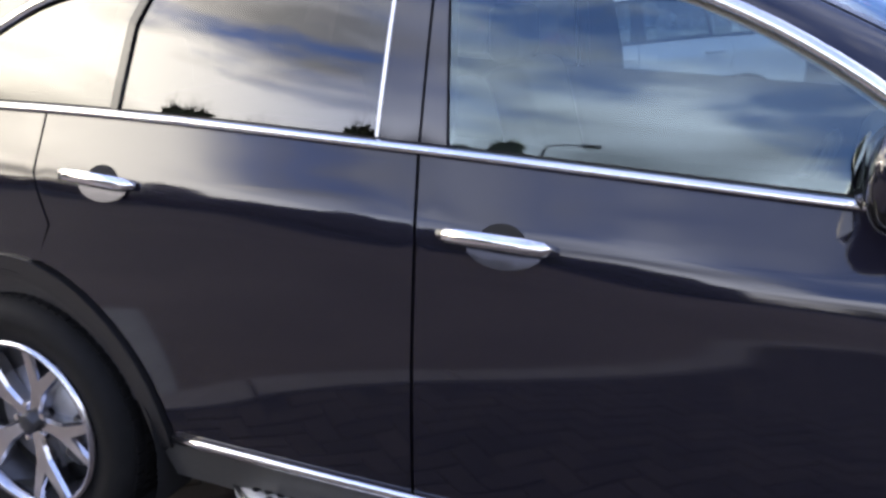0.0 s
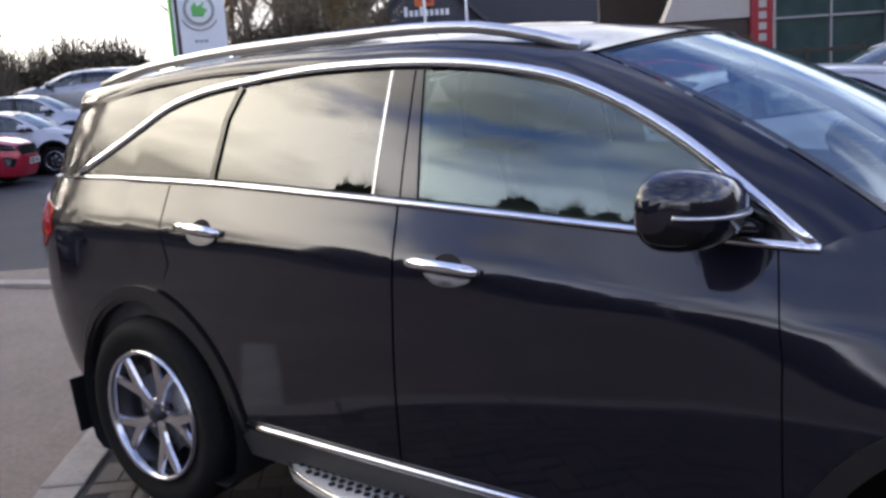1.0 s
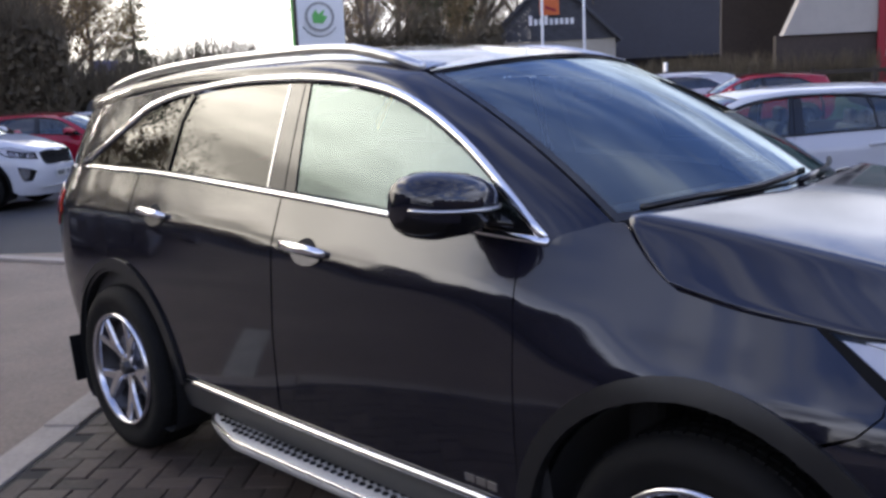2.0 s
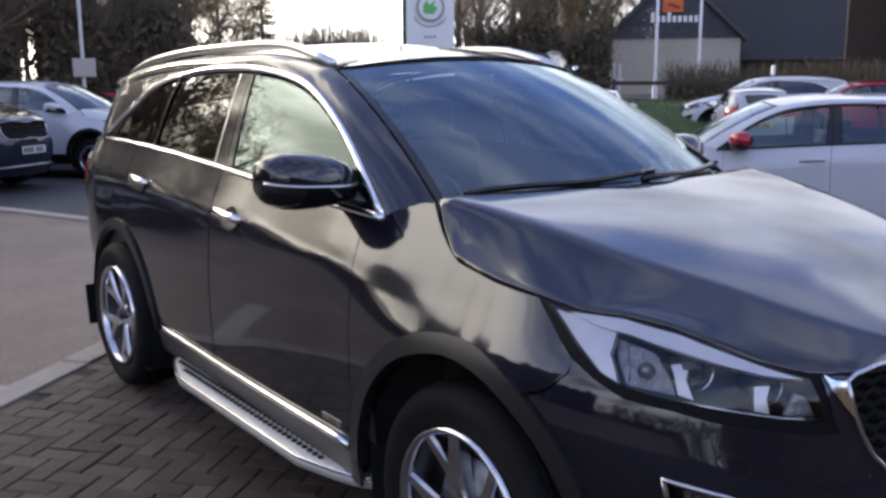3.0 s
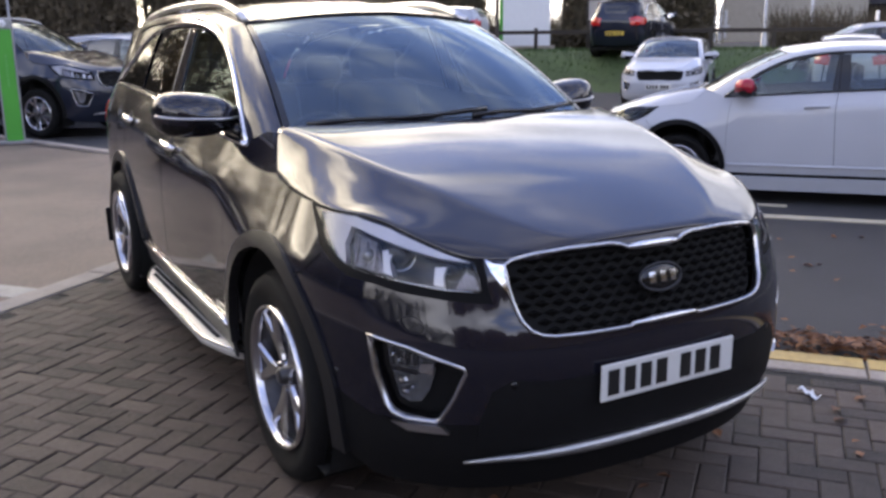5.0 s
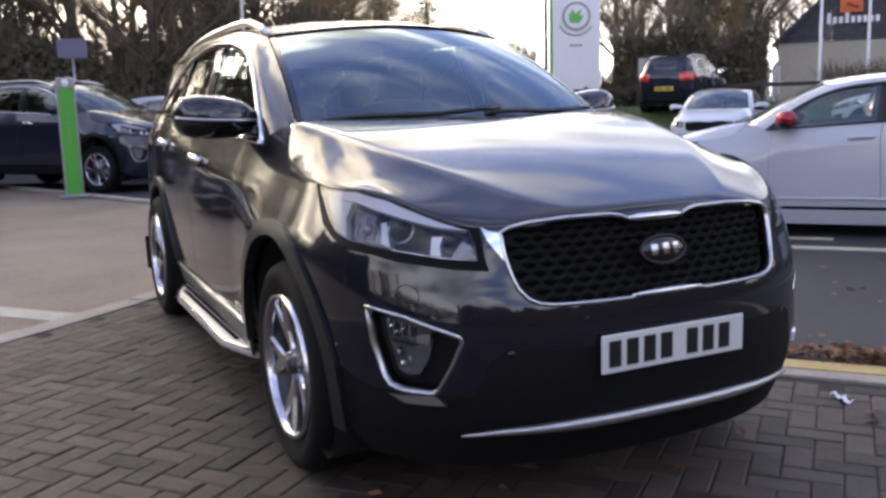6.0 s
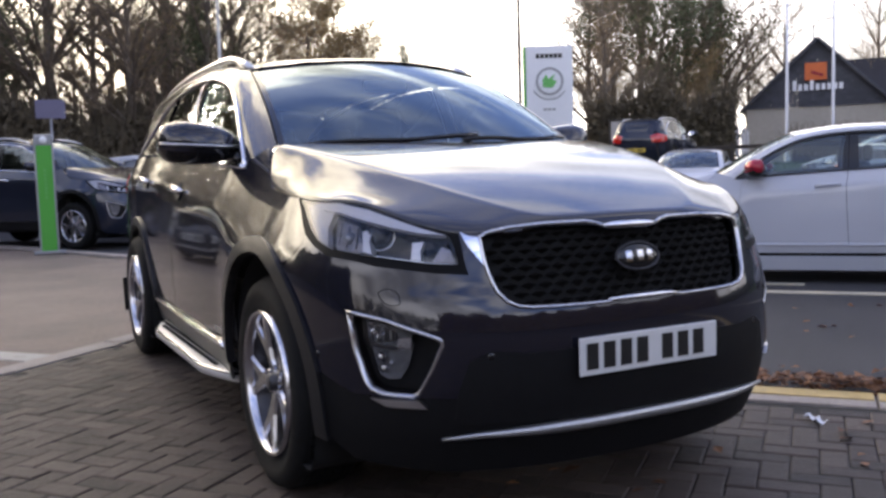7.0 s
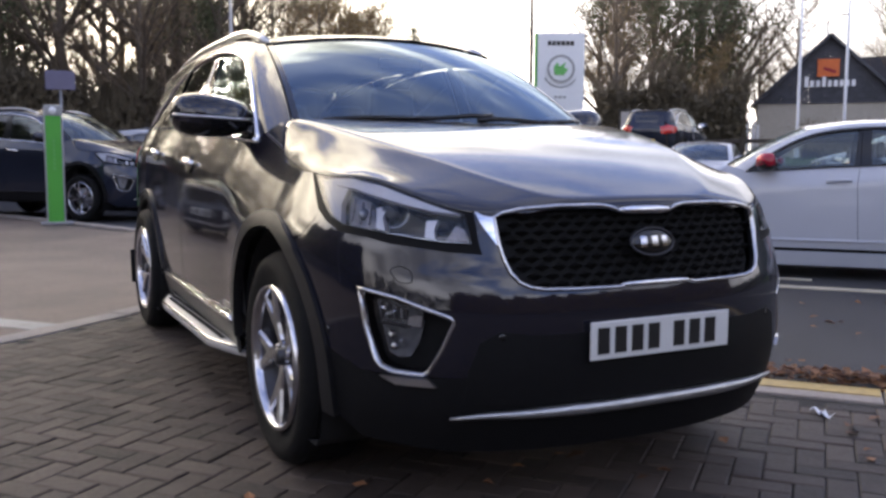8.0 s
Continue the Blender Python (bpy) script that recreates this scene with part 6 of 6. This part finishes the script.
def conifer(seed, height, label):
    rng = random.Random(seed)
    top = tagged(empty("conifer"), label, "tree")
    tv, tf, lv, lf = [], [], [], []
    tube(tv, tf, Vector((0, 0, -.3)), Vector((0, 0, height)), height * .02, .02, 7)
    for i in range(int(height * 11)):
        z = height * (.06 + .94 * (i / (height * 11)))
        a = rng.uniform(0, 6.28)
        L = (height - z) * .30 * rng.uniform(.6, 1.15) + .25
        d = Vector((math.cos(a), math.sin(a), rng.uniform(-.35, .1)))
        tip = Vector((0, 0, z)) + d * L
        tube(tv, tf, Vector((0, 0, z)), tip, .03, .008, 3)
        for j in range(int(20 + L * 26)):
            t = rng.uniform(.12, 1)
            leaf(lv, lf, Vector((0, 0, z)) + d * L * t + Vector((rng.gauss(0, .13), rng.gauss(0, .13), rng.gauss(-.05, .1))), rng.uniform(.05, .10), rng)
    mesh_ob("trunk", tv, tf, M_BARK, top)
    mesh_ob("crown", lv, lf, M_LEAF_GREEN, top, smooth=False)
    return top


KINDS = [
    tree("bare_tree", 1, 11.5, M_LEAF_BROWN, 1200, .05, .8, label="tall bare deciduous tree with few brown leaves"),
    tree("bare_tree", 2, 10.0, M_LEAF_BROWN, 1600, .05, .9, label="bare deciduous tree with a fine twiggy crown"),
    tree("ivy_tree", 3, 11.0, M_LEAF_GREEN, 5000, .075, .7, label="tall tree with dark ivy-clad trunk", ivy=1.0),
    tree("autumn_tree", 4, 8.0, M_LEAF_BROWN, 12000, .07, 1.0, label="tree with thin brown autumn leaves"),
    conifer(5, 10.0, "dark evergreen conifer of the wood"),
    tree("evergreen_tree", 6, 9.5, M_LEAF_GREEN, 14000, .085, .9, label="dark evergreen tree with a dense crown"),
]
WOOD = "trees of the wood"
# kind, direction, distance, size, height of its foot
PLANT = [
    (5, 181, 29, .72, .6), (4, 178.2, 31, .8, .6), (0, 175.5, 28, .8, .7), (1, 173.2, 29, .72, .7), (1, 171.3, 27, .7, .7), (0, 169.2, 31, .9, .7),
    (2, 167.2, 28, .7, .7), (1, 165.2, 30, .75, .7), (1, 163.4, 36, .66, .8), (3, 161, 38, .84, .8), (1, 159.2, 42, .72, .8), (3, 157.6, 46, .82, .8),
    (4, 154.7, 56, .82, .8), (1, 143.0, 46, .9, 1.0), (5, 139.9, 42, 1.02, 1.0), (1, 142, 38, .75, 1.0),
    (0, 137.2, 47, 1.0, 1.0), (2, 135.3, 46, .95, 1.0), (1, 136.2, 52, .95, 1.0), (0, 133.6, 66, .8, 1.0), (3, 136.2, 43, .55, 1.0),
    (1, 131.6, 66, .95, 1.0), (0, 126.5, 72, 1.0, 1.0), (1, 121, 75, 1.0, 1.0), (0, 116, 80, 1.1, 1.0),
    (1, 183.5, 28, .8, .4), (3, 187, 30, .75, .4), (0, 190, 28, .75, .3), (3, 193.5, 28, .75, .2), (2, 197, 29, .6, .1), (3, 200.5, 31, .66, .1), (3, 205, 31, .62, 0),
    (5, 209, 32, .5, 0), (3, 213, 32, .6, 0), (5, 202.5, 34, .55, 0),
    (1, 176.6, 36, .6, .7), (1, 174.4, 36, .6, .7), (0, 172.2, 37, .7, .7), (3, 170.2, 36, .65, .7), (5, 168.2, 36, .6, .7), (3, 166.2, 38, .66, .7), (0, 165.3, 40, .62, .8),
    (3, 162.3, 46, .88, .8), (1, 160.2, 52, .84, .8), (3, 138.5, 52, .6, 1.0), (3, 136.8, 56, .6, 1.0), (3, 141.3, 55, 1.1, 1.0), (3, 214.0, 29.9, 0.5, 0), (5, 216.8, 26.7, 0.45, 0), (3, 220.7, 27.4, 0.55, 0), (5, 224.0, 26.2, 0.6, 0), (3, 228.0, 26.9, 0.85, 0), (5, 231.7, 26.6, 0.9, 0), (3, 235.4, 26.4, 0.95, 0), (5, 240.4, 27.0, 0.78, 0), (3, 246.6, 27.5, 0.85, 0),
    # unseen evergreen, added to cover the sun's disc in the front window's reflection
    (5, 187.2, 31.0, 1.32, 0),
    (1, 264, 52, .7, 0), (3, 271, 55, .7, 0), (5, 280, 60, .7, 0), (0, 292, 66, .8, 0), (3, 305, 70, .8, 0), (1, 320, 75, .8, 0), (3, 337, 75, .9, 0), (0, 355, 78, .9, 0),
    (3, 12, 78, .9, 0), (1, 30, 78, .9, 0), (3, 50, 75, .9, 0), (0, 70, 70, .9, 0), (3, 88, 75, .9, 0),
]
rng = random.Random(11)
used = set()
for k, az, d, s, z in PLANT:
    p = polar(az, d, z)
    m = pose(p.x, p.y, z, 0, 0, rng.uniform(0, 360)) @ Matrix.Diagonal((s * rng.uniform(.9, 1.1), s * rng.uniform(.9, 1.1), s, 1))
    t = KINDS[k]
    if k in used:
        loc, rot, scl = m.decompose()
        t = copy_thing(t, Matrix.LocRotScale(loc, rot, None))
        t.scale = scl
    else:
        t.matrix_world = m
        used.add(k)
    t["group"] = WOOD


def thicket(name, az0, az1, d0, d1, h0, h1, count, mat, label, size=.16, eye=(4.41, -1.77), foot=0.6):
    """Undergrowth or hedge along an arc: stems and many small leaves, with an uneven top."""
    rng = random.Random(len(name) + int(az0))
    vs, fs = [], []
    for i in range(count):
        az = rng.uniform(az0, az1)
        d = rng.uniform(d0, d1)
        top = h0 + (h1 - h0) * (.5 + .5 * noise.noise((az * .35, d * .12, 1.7)) * 1.6)
        z = foot + max(0.1, top) * rng.random() ** .8
        p = polar(az, d, z, eye)
        if rng.random() < .25:
            q = p + Vector((rng.gauss(0, .25), rng.gauss(0, .25), rng.uniform(.4, 1.1)))
            tube(vs, fs, p, q, .014, .006, 3)
        else:
            leaf(vs, fs, p, size * rng.uniform(.6, 1.5), rng)
    return tagged(mesh_ob(name, vs, fs, mat, smooth=False), label, "undergrowth", kind="stuff")


thicket("undergrowth", 148, 156.5, 34, 37, 1.2, 2.0, 9000, M_HEDGE, "low dark hedge behind the parked row", .11, foot=1.2)
thicket("undergrowth", 156, 160, 29, 32, 1.3, 2.3, 11000, M_HEDGE, "dark undergrowth at the end of the wood", .11)
thicket("undergrowth", 160, 168, 27, 31, 2.6, 4.3, 22000, M_HEDGE, "dark brown undergrowth below the wood", .11)
thicket("undergrowth", 169, 186, 26.5, 31, 1.7, 3.2, 30000, M_HEDGE, "low dark undergrowth behind the green post", .11)
thicket("undergrowth", 186, 222, 24, 30, 1.9, 4.2, 15000, M_HEDGE, "dark undergrowth of the wood across the road", .2, foot=.0)
thicket("hedge", 143, 152, 33, 38, .3, 1.1, 7000, M_HEDGE, "low dark hedge behind the verge", .11, foot=1.0)
thicket("hedge", 134.3, 143, 33, 38, 1.6, 3.4, 16000, M_HEDGE, "brown scrub behind the verge", .11, foot=1.0)
thicket("hedge", 113, 131, 31, 33, .4, .6, 13000, M_HEDGE, "clipped dark hedge before the house", .09, foot=.9)
thicket("treeline", 222, 236, 23.5, 26, 8.4, 10.4, 13000, M_LEAF_GREEN, "dark trees across the road", .26, eye=(0, -.8), foot=0)
thicket("treeline", 236, 250, 23.5, 26, 10.0, 12.2, 17000, M_LEAF_GREEN, "tall dark trees across the road", .26, eye=(0, -.8), foot=0)
thicket("treeline", 250, 268, 23.5, 26, 6.4, 8.0, 12000, M_LEAF_GREEN, "dense dark bushes across the road", .3, eye=(0, -.8), foot=0)
# out of view: thin trees added to dim the sky reflected in the bumper
thicket("bushes", 268, 318, 38, 46, 5.0, 9.5, 4800, M_LEAF_GREEN, "far thin unseen trees added to dim reflections in the bumper", .42, foot=0)
# unseen tall belt of leaves, added so that the nose mirrors something dark
thicket("bushes", 318, 425, 36, 42, 8.5, 12.5, 46000, M_HEDGE, "dense dark unseen trees added to darken reflections in the nose", .46, foot=0)
thicket("bushes", 425, 462, 40, 47, 2.4, 5.0, 4000, M_LEAF_GREEN, "far bushes beyond the bays", .5, foot=0)
thicket("hedge", 222, 300, 40, 46, 1.4, 3.4, 12000, M_LEAF_GREEN, "far bushes across the road", .3, foot=0)
# soil bank under the wood
sv, sf = [], []
for i in range(61):
    az = 155 + 70 * i / 60
    for d, z in ((24.5, -.1), (26, .55), (29, 1.3), (34, 1.7), (48, 1.9), (49, -.2)):
        sv.append(tuple(polar(az, d, z + .25 * noise.noise((az * .3, d, 0)))))
for i in range(60):
    for j in range(5):
        k = i * 6 + j
        sf.append((k, k + 1, k + 7, k + 6))
tagged(mesh_ob("bank", sv, sf, M_SOIL), "dark leaf-covered bank under the wood", kind="structure")

# ---- leaves and litter ----
rng = random.Random(5)
lv, lf = [], []
for i in range(2600):
    if i < 2320:
        a, b = rng.uniform(-.6, 4.2), .34 + abs(rng.gauss(0, .2))
        z = -.02 + rng.uniform(0, .10) * max(0, 1 - (b - .34) / .35)
    elif i < 2480:
        a, b, z = rng.uniform(.5, 6), rng.uniform(-3.2, .05), .004
    else:
        a, b, z = rng.uniform(-2, 6), rng.uniform(.5, 3.6), -.024
    p = pad(a, b, max(z, -.024) + .004)
    s = rng.uniform(.017, .042)
    t = rng.uniform(0, 6.28)
    u = Vector((math.cos(t), math.sin(t), rng.uniform(-.25, .25))) * s
    v = Vector((-math.sin(t), math.cos(t), rng.uniform(-.25, .25))) * s * .6
    c = Vector((0, 0, rng.uniform(.002, .014)))
    k = len(lv)
    lv += [p - u, p - v * .9 + c, p + u, p + v + c, p - u * .3 + v * .8 + c]
    lf += [(k, k + 1, k + 2), (k, k + 2, k + 3), (k, k + 3, k + 4)]
tagged(mesh_ob("fallen_leaves", lv, lf, M_LEAFLITTER, smooth=False), "drift of brown fallen leaves against the kerb", "leaves", kind="stuff")

# ---- paving blocks in herringbone, aligned with the kerb ----
L, W, J = .2, .1, .004


def block_mesh(w, h, name):
    bm = bmesh.new()
    x, y, t = w / 2 - J / 2, h / 2 - J / 2, .006
    lo = [bm.verts.new((sx * x, sy * y, -.02)) for sx, sy in ((-1, -1), (1, -1), (1, 1), (-1, 1))]
    mi = [bm.verts.new((sx * x, sy * y, -.004)) for sx, sy in ((-1, -1), (1, -1), (1, 1), (-1, 1))]
    hi = [bm.verts.new((sx * (x - t), sy * (y - t), 0)) for sx, sy in ((-1, -1), (1, -1), (1, 1), (-1, 1))]
    for i in range(4):
        j = (i + 1) % 4
        bm.faces.new((lo[i], lo[j], mi[j], mi[i]))
        bm.faces.new((mi[i], mi[j], hi[j], hi[i]))
    bm.faces.new(hi)
    me = bpy.data.meshes.new(name)
    bm.to_mesh(me)
    bm.free()
    me.materials.append(M_PAVER)
    return me


BLOCKS = {0: block_mesh(L, W, "paving_block"), 3: block_mesh(W, L, "paving_block")}
rng = random.Random(21)
paving = bpy.data.objects["pavement"]
fv, ff = [], []
count = 0
for i in range(-21, 90):
    for j in range(-100, 23):
        c = (i - j) % 4
        if c not in (0, 3):
            continue
        a, b = (i + 1) * W if c == 0 else (i + .5) * W, (j + .5) * W if c == 0 else (j + 1) * W
        hw, hh = (L / 2, W / 2) if c == 0 else (W / 2, L / 2)
        if a - hw < -2.031 or b + hh > (2.3 if a + hw < -.2 else .071):
            continue
        z = rng.uniform(-.0025, .0025) + .002 * noise.noise((a * .8, b * .8, 0))
        tilt = (rng.gauss(0, .004), rng.gauss(0, .004))
        if 1.15 < a < 3.2 and -3.45 < b < -.4 and count < 300:
            count += 1
            ob = new("paving_block", BLOCKS[c])
            p = pad(a, b, z)
            ob.matrix_world = pose(p.x, p.y, z, math.degrees(tilt[0]), math.degrees(tilt[1]), 40)
            ob.parent = paving
            continue
        k = len(fv)
        x, y, t = hw - J / 2, hh - J / 2, .006
        for lx, ly, lz in ((x, y, -.02), (x, y, -.004), (x - t, y - t, 0)):
            for sx, sy in ((-1, -1), (1, -1), (1, 1), (-1, 1)):
                fv.append(tuple(pad(a + sx * lx, b + sy * ly, z + lz + tilt[0] * sy * ly + tilt[1] * sx * lx)))
        for q in range(4):
            r = (q + 1) % 4
            ff += [(k + q, k + r, k + 4 + r, k + 4 + q), (k + 4 + q, k + 4 + r, k + 8 + r, k + 8 + q)]
        ff.append((k + 8, k + 9, k + 10, k + 11))
far = mesh_ob("paving_blocks", fv, ff, M_PAVER_FAR, paving, smooth=False)
tagged(far, kind="stuff")
# a scrap of white paper on the paving
sc0 = pad(2.29, -.21, .012)
pv, pf = [], []
for i in range(7):
    for j in range(3):
        pv.append((sc0.x + .017 * (i - 3), sc0.y + .018 * (j - 1) + .012 * math.sin(i), sc0.z + .012 * math.sin(i * 1.9 + j)))
for i in range(6):
    for j in range(2):
        k = i * 3 + j
        pf.append((k, k + 3, k + 4, k + 1))
tagged(mesh_ob("paper_scrap", pv, pf, M_SIGNWHITE), "crumpled scrap of white paper on the paving", "litter")
